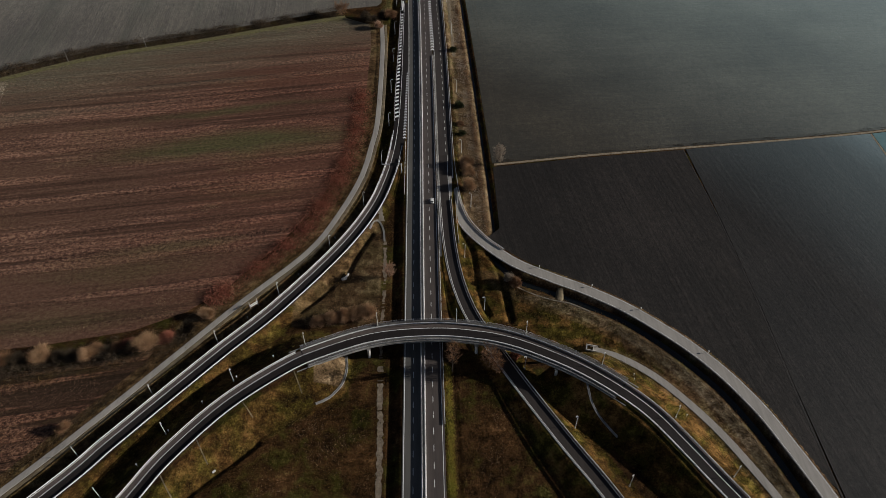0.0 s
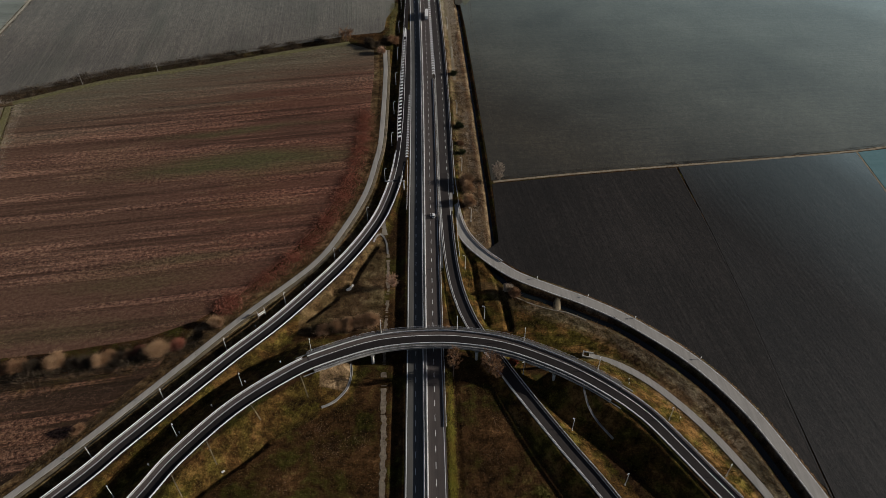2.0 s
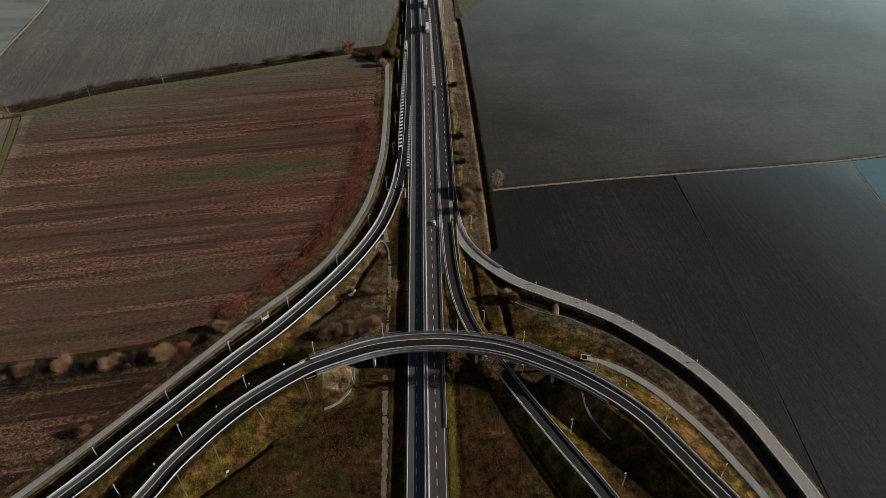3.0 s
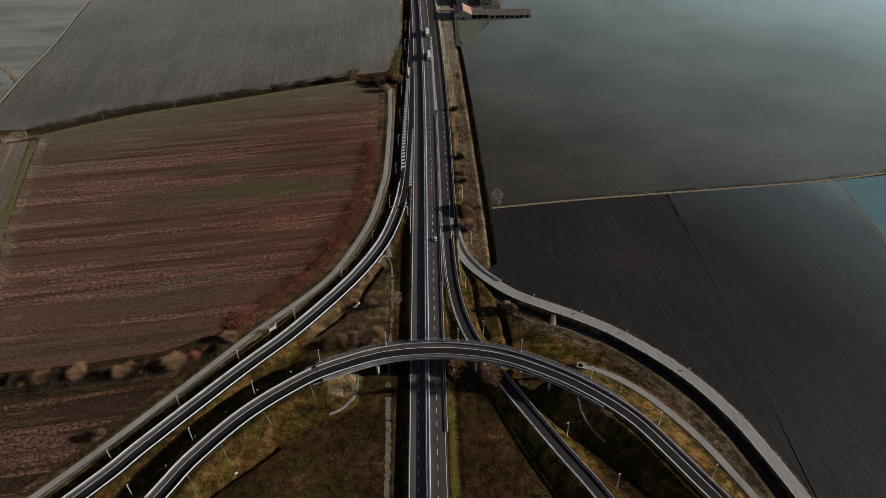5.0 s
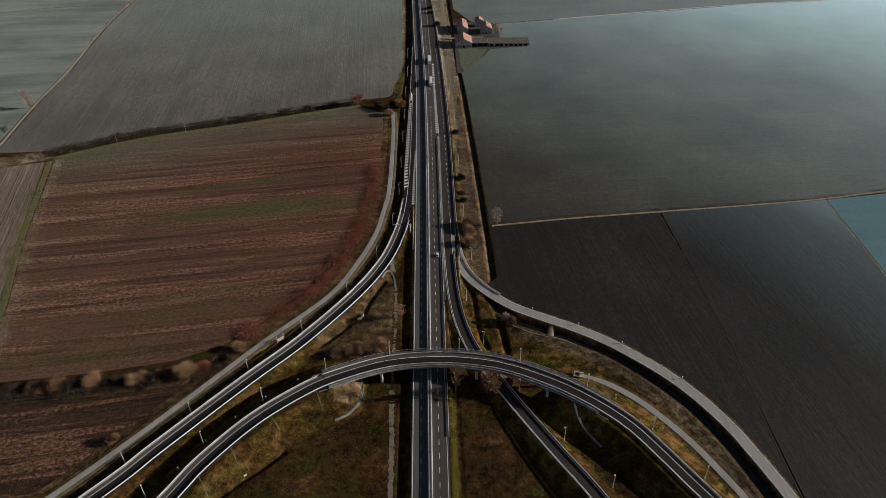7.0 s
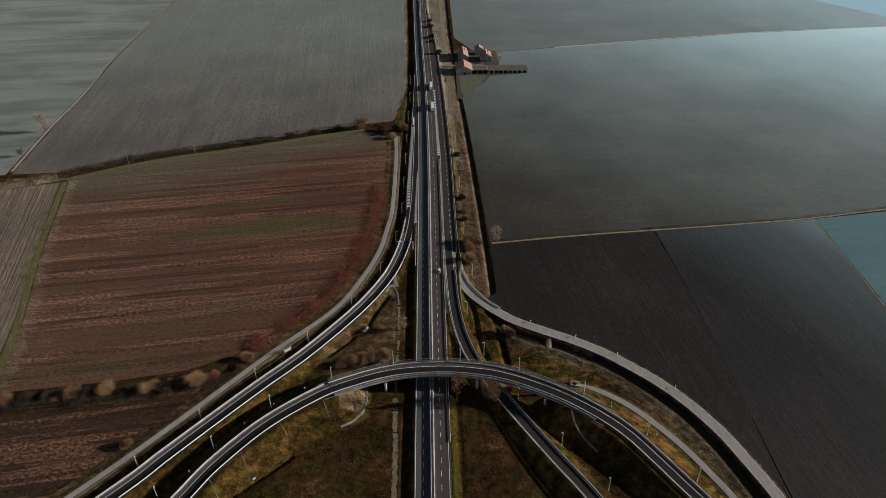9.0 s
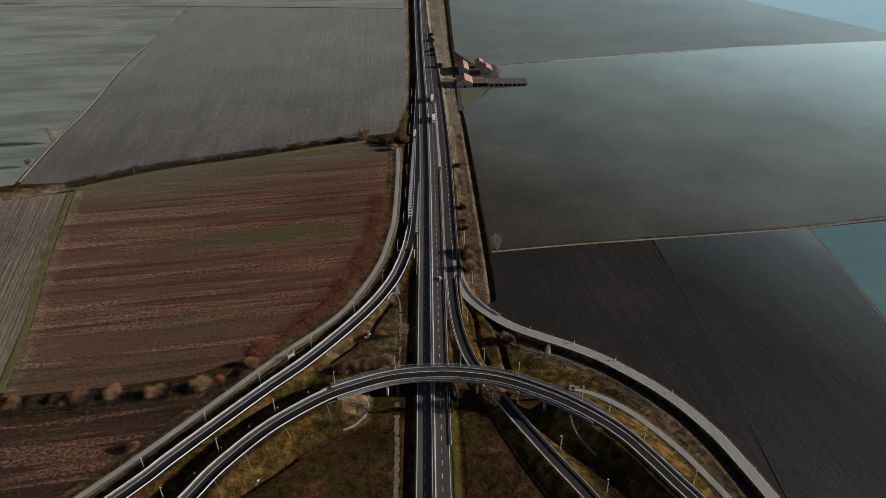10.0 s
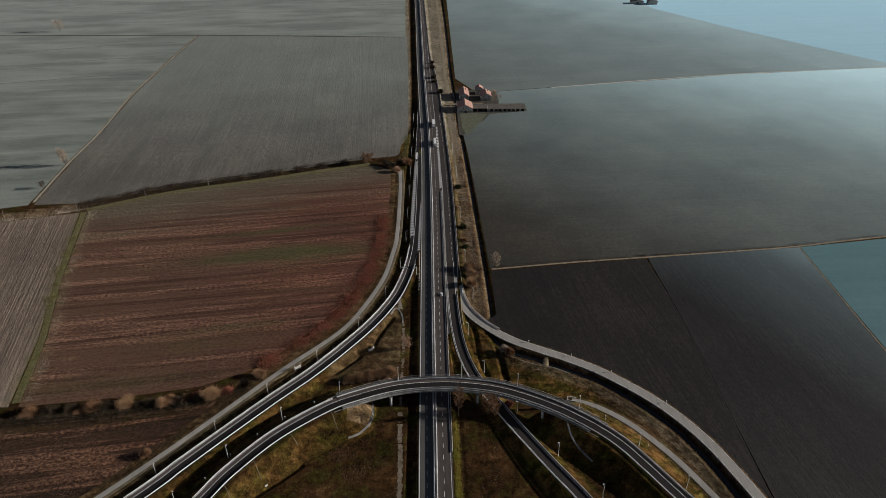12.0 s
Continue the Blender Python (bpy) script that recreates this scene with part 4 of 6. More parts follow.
def channel(pts, w, label, mat=CONCRETE, h=0.3):
    line = on_ground(pts, lift=-0.08)
    v, f = sweep(line, [(-w / 2, -0.3), (-w / 2, h), (-w / 2 + 0.18, h), (-w / 2 + 0.25, 0.1), (w / 2 - 0.25, 0.1), (w / 2 - 0.18, h), (w / 2, h), (w / 2, -0.3)])
    return thing("drain_channel", v, f, mat, label, "drain channel", "", "concrete drains")


channel([(-45.5, 156.3), (-42, 158), (-38.8, 160.5), (-35, 166), (-33.6, 173), (-34.2, 180)], 0.95, "curved pale concrete drain at the foot of the bridge slope")
channel([(69.8, 163.3), (69.8, 156.2), (71.1, 149.9), (74.1, 144.0), (79.0, 137.1)], 0.8, "curved concrete drain in the bridge shadow")
for a, b in (((-57, 172.2), (-51.2, 159.5)), ((-78.5, 158.6), (-70, 148.2)), ((-91, 139), (-85, 129.2)), ((-101.5, 124), (-96, 116))):
    chute = curve([(a[0], a[1], 0), (b[0], b[1], 0)], 0.6)
    chute[:, 2] = [ground_z(q[0], q[1]) + 0.05 for q in chute]
    v, f = sweep(chute, [(-0.24, -0.3), (-0.24, 0.03), (-0.1, 0.0), (0.1, 0.0), (0.24, 0.03), (0.24, -0.3)])
    thing("drain_channel", v, f, DIRT_VERGE, "narrow concrete drain chute down the grass slope", "drain channel", "", "concrete drains")
channel([(-27.6, 262), (-25.6, 267.5), (-22.6, 268), (-20.4, 262), (-19.6, 254)], 0.9, "curved concrete drain beside the slip road")
line = on_ground([(-21.9, 281), (-22.0, 275), (-22.6, 268.5)], 0.7, 0.12)
u_ = np.linspace(0, 1, len(line))
v, f = strip(line, -0.2 - 2.6 * u_ ** 2 + 0.25 * np.sin(u_ * 31), 0.2 + 3.0 * np.sqrt(u_) + 0.35 * np.sin(u_ * 23), 0)
thing("apron", v, f, EARTH_TRACK, "pale gravel and concrete apron at the gore", "apron", "structure")
v, f = boxes([(-38.9, 227.9, -0.8, 2.8, 0.6, 1.75, 35), (-37.6, 229.9, -0.8, 0.5, 2.8, 1.5, -30)])
thing("culvert_headwall", v, f, CONCRETE_PALE, "small white concrete culvert headwall", "culvert")
drain_box = holder("drain_box", 76.6, 181.8, 0.35, "open concrete drain box at the end of the path", "drain box", -16)
v, f = boxes([(0, 0, 0, 5.0, 3.2, 0.35, 0)])
part_of("floor", v, f, CONCRETE, drain_box, "grey concrete floor")
for dx, dy, lx, ly in ((0, 1.45, 5.0, 0.3), (0, -1.45, 5.0, 0.3), (-2.35, 0, 0.3, 2.6), (0.7, 0, 0.25, 2.6)):
    v, f = boxes([(dx, dy, 0.35, lx, ly, 0.95, 0)])
    part_of("side_wall", v, f, CONCRETE_PALE, drain_box, "pale concrete wall")
track_l = [(-17.6, 40), (-17.6, 126), (-18.6, 160), (-19.0, 196), (-18.6, 226), (-19.4, 254)]
line = on_ground(track_l, 0.6, 0.06)
r_ = np.random.default_rng(9)
half = np.where(line[:, 1] < 180, 1.15, 0.75)
ragged = [np.clip(half + np.convolve(r_.normal(size=len(line)), (0.2, 0.4, 0.2), "same") * 0.45, 0.2, 1.7) for _ in (0, 1)]
worn = np.convolve(r_.normal(size=len(line)), np.ones(6) / 6, "same")
v, f = strip(line, -ragged[0], ragged[1], 0)
thing("road_drain_strip", v, [q for i, q in enumerate(f) if worn[i] > -0.34], plain("broken_concrete_and_earth", (0.09, 0.068, 0.047), (0.25, 0.2, 0.145), 4.0, 0.95, bump=0.6, dist=0.1), "broken pale strip of earth and concrete beside the highway", "track", "structure")

def patch(name, pts, mat, label, z=0.09):
    """A thin spread of ground with a skirt."""
    v = [(x, y, z) for x, y in pts] + [(x, y, -0.3) for x, y in pts]
    k = len(pts)
    return thing(name, v, [tuple(range(k))] + [(i, i + k, (i + 1) % k + k, (i + 1) % k) for i in range(k)], mat, label, "yard", "structure")


patch("farmyard", [(30, 572), (33.4, 570), (60, 615), (67, 632), (110, 640), (110, 656), (80, 656), (80, 708), (52, 715), (31, 712)], plain("trodden_farm_earth", (0.04, 0.036, 0.027), (0.085, 0.076, 0.056), 2.0, 0.95, bump=0.6, dist=0.1), "bare brown farmyard ground round the buildings")
patch("grass_plot", [(34.6, 587), (38.4, 569), (52, 600), (63.4, 631), (50, 634.5), (33.5, 634)], plain("farmyard_grass", (0.075, 0.08, 0.052), (0.145, 0.15, 0.1), 2.0, 0.95, bump=0.6, dist=0.1), "pale green grass plot in front of the farm", 0.13)

# the bank and crossing of the side ditch
bank_line = on_ground([(46.7, 220.3), (51.9, 216.9), (57.6, 213.8), (65.4, 210.8), (71.5, 209.2), (80, 204)], 1.0, 0.08)
v, f = sweep(bank_line, [(-0.45, -0.3), (-0.35, 0.0), (0.3, 0.05), (0.45, -0.3)])
thing("bank_edge", v, f, EARTH_TRACK, "pale bare earth lip along the ditch bank", "bank", "structure")
cross = curve([(69.2, 222.5, 0.35), (67.5, 216, -0.1), (66.2, 211, 0.15)], 0.8)
v, f = sweep(cross, [(-2.2, -1.8), (-1.1, -0.1), (-0.4, 0.05), (0.5, 0.0), (1.2, -0.15), (2.3, -1.8)])
thing("earth_crossing", v, f, DIRT_VERGE, "small earth crossing over the ditch", "crossing", "structure")

# field borders and tracks
def border(name, pts, w, mat, label, z=0.1):
    line = curve([(x, y, z) for x, y in pts], 3.0)
    v, f = sweep(line, [(-w / 2, -0.3), (-w / 2 + 0.3, 0), (w / 2 - 0.3, 0), (w / 2, -0.3)])
    return thing(name, v, f, mat, label, "track", "structure")


TAN = plain("dry_grass_track", (0.14, 0.105, 0.065), (0.32, 0.26, 0.18), 3.0, 0.95, bump=0.7, dist=0.2)
TRACK_GREY = plain("overgrown_track", (0.2, 0.185, 0.14), (0.42, 0.39, 0.31), 3.0, 0.95, bump=0.7, dist=0.2)
DRAIN_DARK = plain("field_drain_grass", (0.045, 0.05, 0.03), (0.09, 0.095, 0.06), 3.0, 0.95, bump=0.5, dist=0.1)
GREENISH = plain("green_field_edge", (0.07, 0.062, 0.024), (0.18, 0.16, 0.07), 3.0, 0.95, bump=0.7, dist=0.2)
DRAIN_BLACK = plain("black_drain_earth", (0.006, 0.005, 0.004), (0.016, 0.013, 0.011), 1.5, 0.8, bump=0.5, dist=0.1)
border("road_field_track", [(43, 316.3), (98, 323.5), (160, 329.8), (228, 336.4), (283, 343), (356, 355.5), (620, 395), (900, 445)], 2.2, TAN, "pale dry-grass track between two fields")
border("road_field_track", [(158.6, 328), (161.6, 266), (162.0, 207), (160.9, 162), (160.6, 114), (161.6, 60)], 1.3, DRAIN_BLACK, "narrow dark drain line between two tilled fields")
border("road_field_track", [(280.6, 341), (278.3, 270), (276.5, 200), (273, 20)], 1.6, TAN, "thin pale line between two fields")
border("road_field_track", [(150, 721.3), (168, 724.8), (398, 768.8), (612, 792.8), (900, 835.8)], 2.6, plain("pale_straw_track", (0.4, 0.37, 0.3), (0.62, 0.58, 0.49), 3.0, 0.95, bump=0.4, dist=0.1), "pale track across the far fields")
border("road_field_track", [(-341.5, 430), (-347.2, 510), (-349.4, 594), (-358.8, 715), (-358.4, 830), (-358.2, 978)], 2.6, TRACK_GREY, "pale overgrown farm track")
border("road_lane", [(4, 1700), (15.2, 1196), (18.6, 900), (19.8, 773), (20.6, 664), (21.4, 560), (23.2, 440)], 4.6, TAN, "pale gravel lane beside the canal")
border("road_field_track", [(-40, 965.4), (-358, 984.4), (-1000, 997.3)], 2.4, DRAIN_DARK, "dark grassy field drain in the distance")
border("road_field_track", [(-291, 411), (-265, 306), (-246, 243), (-234, 187)], 4.6, GREENISH, "grassy green strip between two fields")
border("road_field_track", [(-290, 415.5), (-230, 445.5), (-159.5, 467.5), (-105.5, 486.5), (-58, 501)], 5.6, GREENISH, "green grass edge along the hedge ditch", 0.14)

TILTH = plain("wheel_rut_soil", (0.05, 0.043, 0.032), (0.085, 0.074, 0.055), 2.0, 0.95)
for d in (0.0, 2.0):
    border("road_wheel_ruts", [(50.5 + d, 321), (48.5 + d, 345), (46 + d, 400), (42.5 + d, 500), (41 + d, 560), (44 + d, 590)], 0.7, TILTH, "tractor wheel rut in the sprouting field")

# shallow drain lines across the far field
for pts in ([(-760, 850), (-609, 887), (-514, 918), (-403, 941), (-364, 948)], [(-760, 790), (-578, 828), (-484, 849), (-390, 871), (-364, 876)], [(-760, 712), (-516, 760), (-453, 778), (-374, 789), (-365, 791)]):
    border("road_field_track", pts, 1.5, DRAIN_DARK, "thin dark grassy drain line across a far field")

# ---- lamps, signs and posts ----
WHITE = plain("white_enamel", (0.62, 0.62, 0.60), (0.82, 0.82, 0.80), 2.0, 0.45, bump=0.05)
POLE_STEEL = plain("pole_steel", (0.52, 0.51, 0.48), (0.74, 0.72, 0.68), 2.0, 0.5, 0.15, bump=0.05)
DARK_METAL = plain("dark_metal", (0.03, 0.03, 0.032), (0.07, 0.07, 0.072), 2.0, 0.5, 0.4, bump=0.05)


def lamp_post():
    ob = holder("street_lamp", 0, 0, 0, "tall galvanised street lamp with one short arm", "street lamp", 0, "street lamps along the junction")
    part("pole", lathe(bmesh.new(), [(0.22, -0.4), (0.22, 1.1), (0.15, 1.2), (0.11, 9.4)], 8), POLE_STEEL, ob)
    bm = bmesh.new()
    tip = [(0, 9.35), (0.15, 9.75), (0.4, 9.95), (0.75, 10.02)]
    rings = [[bm.verts.new((x + dx * 0.0, dy * 0.055, z + dz * 0.055)) for dx, dy, dz in ((0, 1, 0), (0, 0, 1), (0, -1, 0), (0, 0, -1))] for x, z in tip]
    for a, b in zip(rings, rings[1:]):
        for i in range(4):
            bm.faces.new((a[i], a[(i + 1) % 4], b[(i + 1) % 4], b[i]))
    part("arm", bm, POLE_STEEL, ob)
    v, f = boxes([(0.95, 0, 9.93, 0.85, 0.34, 0.1, 0), (0.9, 0, 10.03, 0.6, 0.24, 0.08, 0)])
    part_of("lamp_head", v, f, STEEL, ob, "grey lamp head")
    v, f = boxes([(0, 0, -0.3, 0.7, 0.7, 0.42, 0)])
    part_of("footing", v, f, CONCRETE, ob, "concrete footing")
    return ob


def gz_at(x, y):
    return ground_z(x, y)


def loop_side(x, off):
    p, n, turn = at_x(LOOP, x)
    return p[0] + n[0] * off, p[1] + n[1] * off, p[2], turn


lamp_spots = [(x, y, gz_at(x, y), t) for x, y, t in [(-158, 113, -40), (-138.7, 135.5, -40), (-116.3, 163.3, -38), (-94.2, 191, -38), (-70.2, 219.5, -35), (-48, 251, -30), (-32.2, 284.3, -20), (-23.4, 320.5, -10), (-20.2, 359, 0), (-19.7, 397, 0), (-19.3, 437, 0), (-18.9, 476, 0), (-18.6, 522, 0), (-17.6, 566, 0), (-18.2, 612, 0), (62.6, 142.3, 215), (79.8, 117, 215), (45, 172, 215), (27.2, 279.8, 180), (21.9, 241.3, 190), (29.6, 207, 200), (24.2, 328, 180), (23.9, 394, 180), (23.4, 472, 180), (21.4, 524, 180), (19.6, 580, 180)]]
for a, b, turn in ((-123.4, 117.2, -35), (-104.2, 142.2, -38), (-81, 165.8, -45), (-52.1, 182.8, -60)):
    lamp_spots.append((a, b, gz_at(a, b), turn))
for x in (-19.6, 14, 44.5):
    a, b, z, turn = loop_side(x, -5.9)
    lamp_spots.append((a, b, z + 0.3, turn))
for x in (73.2, 98, 114, 126):
    a, b, z, turn = loop_side(x, -6.7)
    lamp_spots.append((a, b, z + 0.05 if x < 84 else gz_at(a, b), turn))
first = lamp_post()
for i, (x, y, z, turn) in enumerate(lamp_spots):
    m = pose(x, y, z, 0, 0, turn)
    if i == 0:
        first.matrix_basis = m
    else:
        copy_thing(first, m)


def marker_post():
    ob = holder("marker_post", 0, 0, 0, "short white roadside marker post", "marker post", 0, "roadside marker posts")
    v, f = boxes([(0, 0, -0.2, 0.16, 0.16, 1.5, 0)])
    part_of("post", v, f, WHITE, ob)
    v, f = boxes([(0, 0, 1.3, 0.5, 0.42, 0.32, 0)])
    part_of("cap", v, f, WHITE, ob, "white box cap")
    return ob


spots = [(-80.0, 167.6, 40), (-103.2, 143.2, 35), (-114.8, 162.7, 45), (-92.2, 155.6, 40), (-65.6, 177.4, 50), (-103.2, 176.9, 45), (-125.1, 149.8, 45), (-136.2, 137.1, 45), (-146.6, 124, 45), (-111.9, 128.6, 35), (-83, 205, 45), (-62, 232, 45), (-46, 258, 40)]
for x in (57, 82, 102, 127):
    p, n, turn = at_x(SIDE_R, x)
    spots.append((p[0] - n[0] * 3.3, p[1] - n[1] * 3.3, turn))
spots += [(91.6, 165.2, 0), (90.6, 161.8, 0), (109.4, 145.3, 0), (29.6, 470, 0), (28.8, 560, 0)]
first = marker_post()
for i, (x, y, turn) in enumerate(spots):
    m = pose(x, y, gz_at(x, y), 0, 0, turn)
    if i == 0:
        first.matrix_basis = m
    else:
        copy_thing(first, m)

sign = holder("road_sign", -80.6, 211.0, gz_at(-80.6, 211.0), "large two-panel white road sign on steel posts", "road sign", 43)
for dx in (-2.0, 2.0):
    part("post", lathe(bmesh.new(), [(0.11, -0.3), (0.11, 5.2)], 8, dx), POLE_STEEL, sign)
for z, w in ((2.6, 3.8), (1.5, 3.4)):
    v, f = boxes([(0, -0.2, z, w, 0.12, 0.45, 0)])
    part_of("panel", v, f, WHITE, sign, "white sign panel")
gantry = holder("sign_gantry", -11.4, 309, gz_at(-11.4, 309), "steel cantilever sign gantry over the slip road", "sign gantry", 0)
part("post", lathe(bmesh.new(), [(0.28, -0.3), (0.24, 6.9)], 10), POLE_STEEL, gantry)
v, f = boxes([(-5.2, 0, 6.3, 11.5, 0.35, 0.4, 0)])
part_of("beam", v, f, POLE_STEEL, gantry)
v, f = boxes([(-4.2, -0.3, 5.7, 4.2, 0.12, 1.9, 0)])
part_of("panel", v, f, DARK_METAL, gantry, "dark back of the sign panel")

pole = holder("utility_pole", 0, 0, 0, "pale concrete utility pole beside the hedge ditch", "utility pole", 0, "utility poles along the ditch")
part("shaft", lathe(bmesh.new(), [(0.2, -0.4), (0.12, 10)], 8), CONCRETE, pole)
v, f = boxes([(0, 0, 9.2, 1.7, 0.12, 0.14, 0)])
part_of("crossarm", v, f, DARK_METAL, pole)
for i, (x, y) in enumerate([(-348, 397), (-299, 417), (-250, 441), (-199.5, 458)]):
    m = pose(x, y, gz_at(x, y), 0, 0, 20)
    if i == 0:
        pole.matrix_basis = m
    else:
        copy_thing(pole, m)

# ---- vehicles ----
TYRE = plain("tyre_rubber", (0.012, 0.012, 0.012), (0.03, 0.03, 0.03), 2, 0.9)
GLASS, _n, _l, _b = material("vehicle_glass", 0.08, 0.0, 0.6)
_b.inputs["Base Color"].default_value = (0.015, 0.02, 0.022, 1)


def shell(sections, mat, name, parent, label=""):
    """A body lofted along y through rectangles (y, half width, low, high)."""
    bm = bmesh.new()
    rings = [[bm.verts.new(p) for p in ((-w, y, a), (w, y, a), (w, y, b - 0.08), (w - 0.1, y, b), (-w + 0.1, y, b), (-w, y, b - 0.08))] for y, w, a, b in sections]
    for p, q in zip(rings, rings[1:]):
        for i in range(6):
            bm.faces.new((p[i], p[(i + 1) % 6], q[(i + 1) % 6], q[i]))
    bm.faces.new(rings[0][::-1])
    bm.faces.new(rings[-1])
    bmesh.ops.recalc_face_normals(bm, faces=bm.faces)
    return part(name, bm, mat, parent, label)


def wheel(parent, x, y, r, w):
    bm = bmesh.new()
    lathe(bm, [(r * 0.9, -w / 2), (r, -w / 4), (r, w / 4), (r * 0.9, w / 2)], 14)
    bmesh.ops.transform(bm, matrix=pose(x, y, r, 0, 90, 0), verts=bm.verts)
    part("wheel", bm, TYRE, parent, "black rubber tyre")


def truck(x, y, label):
    ob = holder("truck", x, y, HWY_Z + 0.01, label, "truck", 0, "trucks on the highway")
    shell([(-8.2, 1.27, 1.1, 3.95), (5.2, 1.27, 1.1, 3.95)], WHITE, "trailer", ob, "white box trailer")
    shell([(5.9, 1.2, 0.6, 3.3), (7.2, 1.22, 0.6, 3.5), (8.0, 1.2, 0.6, 2.4), (8.15, 1.15, 0.6, 1.7)], WHITE, "cab", ob)
    shell([(-8.1, 0.5, 0.75, 1.08), (7.0, 0.5, 0.75, 1.08)], DARK_METAL, "chassis", ob)
    shell([(7.66, 1.1, 2.1, 2.9), (7.72, 1.1, 2.1, 2.85)], GLASS, "windscreen", ob)
    for wy in (-6.6, -5.3, -4.0, 4.0, 6.9):
        for wx in (-1.08, 1.08):
            wheel(ob, wx, wy, 0.5, 0.32)
    return ob


def hx(y):
    return float(np.interp(y, hw[:, 1], hw[:, 0]))


truck(hx(545) + 5.7, 545, "white articulated lorry with a tall box trailer")
truck(hx(597) + 5.7, 597, "white articulated lorry driving in the outer lane")
car = holder("car", hx(283) + 5.8, 283, HWY_Z + 0.01, "small white hatchback car on the highway", "car")
shell([(-2.0, 0.8, 0.35, 0.9), (-1.8, 0.86, 0.25, 1.0), (1.2, 0.86, 0.25, 1.0), (2.0, 0.78, 0.3, 0.75)], WHITE, "body", car)
shell([(-1.9, 0.72, 0.98, 1.1), (-1.3, 0.72, 0.98, 1.48), (0.2, 0.72, 0.98, 1.48), (1.1, 0.74, 0.96, 1.04)], GLASS, "cabin_glass", car)
shell([(-1.4, 0.62, 1.46, 1.53), (0.15, 0.62, 1.46, 1.53)], WHITE, "roof", car)
for wy in (-1.25, 1.3):
    for wx in (-0.8, 0.8):
        wheel(car, wx, wy, 0.31, 0.2)

# ---- farm ----
WALL = plain("farm_render", (0.30, 0.28, 0.25), (0.50, 0.47, 0.43), 1.0, 0.9)
TILE = plain("clay_tiles", (0.29, 0.155, 0.12), (0.47, 0.285, 0.22), 3.0, 0.85)
SHED_ROOF = plain("shed_roof", (0.085, 0.072, 0.06), (0.15, 0.128, 0.105), 2.0, 0.85)
OPENING = plain("dark_opening", (0.012, 0.012, 0.012), (0.03, 0.028, 0.026), 1.0, 0.9)


def house(name, x, y, w, d, h, ridge, label, doors=(), windows=(), roof_mat=None, turn=0.0, chimney=False):
    """A gabled building, its ridge along y, with the front gable towards -y."""
    ob = holder(name, x, y, 0, label, "farm building", turn, "farm buildings")
    a, b = w / 2, d / 2
    v = [(-a, -b, -0.3), (a, -b, -0.3), (a, b, -0.3), (-a, b, -0.3), (-a, -b, h), (a, -b, h), (a, b, h), (-a, b, h), (0, -b, ridge), (0, b, ridge)]
    part_of("wall", v, [(0, 1, 5, 8, 4), (2, 3, 7, 9, 6), (1, 2, 6, 5), (3, 0, 4, 7), (4, 8, 9, 7), (5, 6, 9, 8), (0, 3, 2, 1)], WALL, ob, "pale rendered wall")
    e = 0.5
    k = (ridge - h) / a
    rv = []
    for yy in (-b - e, b + e):
        rv += [(-a - e, yy, h - k * e), (0, yy, ridge + 0.02), (a + e, yy, h - k * e), (a + e, yy, h - k * e + 0.22), (0, yy, ridge + 0.3), (-a - e, yy, h - k * e + 0.22)]
    rf = [(0, 1, 4, 5), (1, 2, 3, 4), (6, 11, 10, 7), (7, 10, 9, 8)] + [(i, (i + 1) % 6, 6 + (i + 1) % 6, 6 + i) for i in range(6)]
    roof = part_of("roof", [(p[0], p[1], p[2] + 0.02) for p in rv], rf, roof_mat or TILE, ob, "clay tile roof" if not roof_mat else "grey weathered roof")
    if chimney:
        cv, cf = boxes([(a * 0.4, b * 0.3, ridge - 1.2, 0.8, 0.8, 2.4, 0)])
        part_of("chimney", cv, cf, WALL, roof)
    for dx, dw, dh in doors:
        dv, df = boxes([(dx, -b - 0.03, -0.1, dw, 0.12, dh, 0)])
        part_of("door", dv, df, OPENING, ob, "dark doorway")
    for dx, dz in windows:
        wv, wf = boxes([(dx, -b - 0.03, dz, 0.95, 0.1, 1.2, 0)])
        win = part_of("window", wv, wf, OPENING, ob, "dark window")
        sv, sf = boxes([(dx, -b - 0.1, dz - 0.12, 1.15, 0.25, 0.1, 0)])
        part_of("sill", sv, sf, WALL, win)
    return ob


house("farmhouse", 39.5, 646, 17, 20, 5.2, 9.4, "large farmhouse barn with a pink clay tile roof", [(0.5, 2.4, 2.8)], [(-5.5, 1.4), (-3, 1.4), (3.6, 1.4), (6, 1.4), (-2, 5.2), (2, 5.2)])
house("farmhouse", 40.5, 690, 11, 26, 5.5, 8.6, "long farmhouse with a red clay tile roof", [(0, 1.2, 2.2)], [(-3, 1.3), (3, 1.3), (-3, 3.9), (3, 3.9)], chimney=True)
house("farmhouse", 66, 684, 12, 16, 5.5, 8.8, "small farmhouse with a pale gable and tile roof", [(0, 1.2, 2.2)], [(-3.5, 1.3), (3.5, 1.3), (-3, 4.0), (3, 4.0)], chimney=True)
house("farmhouse", 59.5, 702, 9, 9, 7.0, 9.5, "square farmhouse annexe with a red roof", [], [(-2, 1.3), (2, 1.3), (0, 4.4)])
shed = holder("farm_shed", 87, 646, 0, "long low farm shed with open bays", "farm shed", 0, "farm buildings")
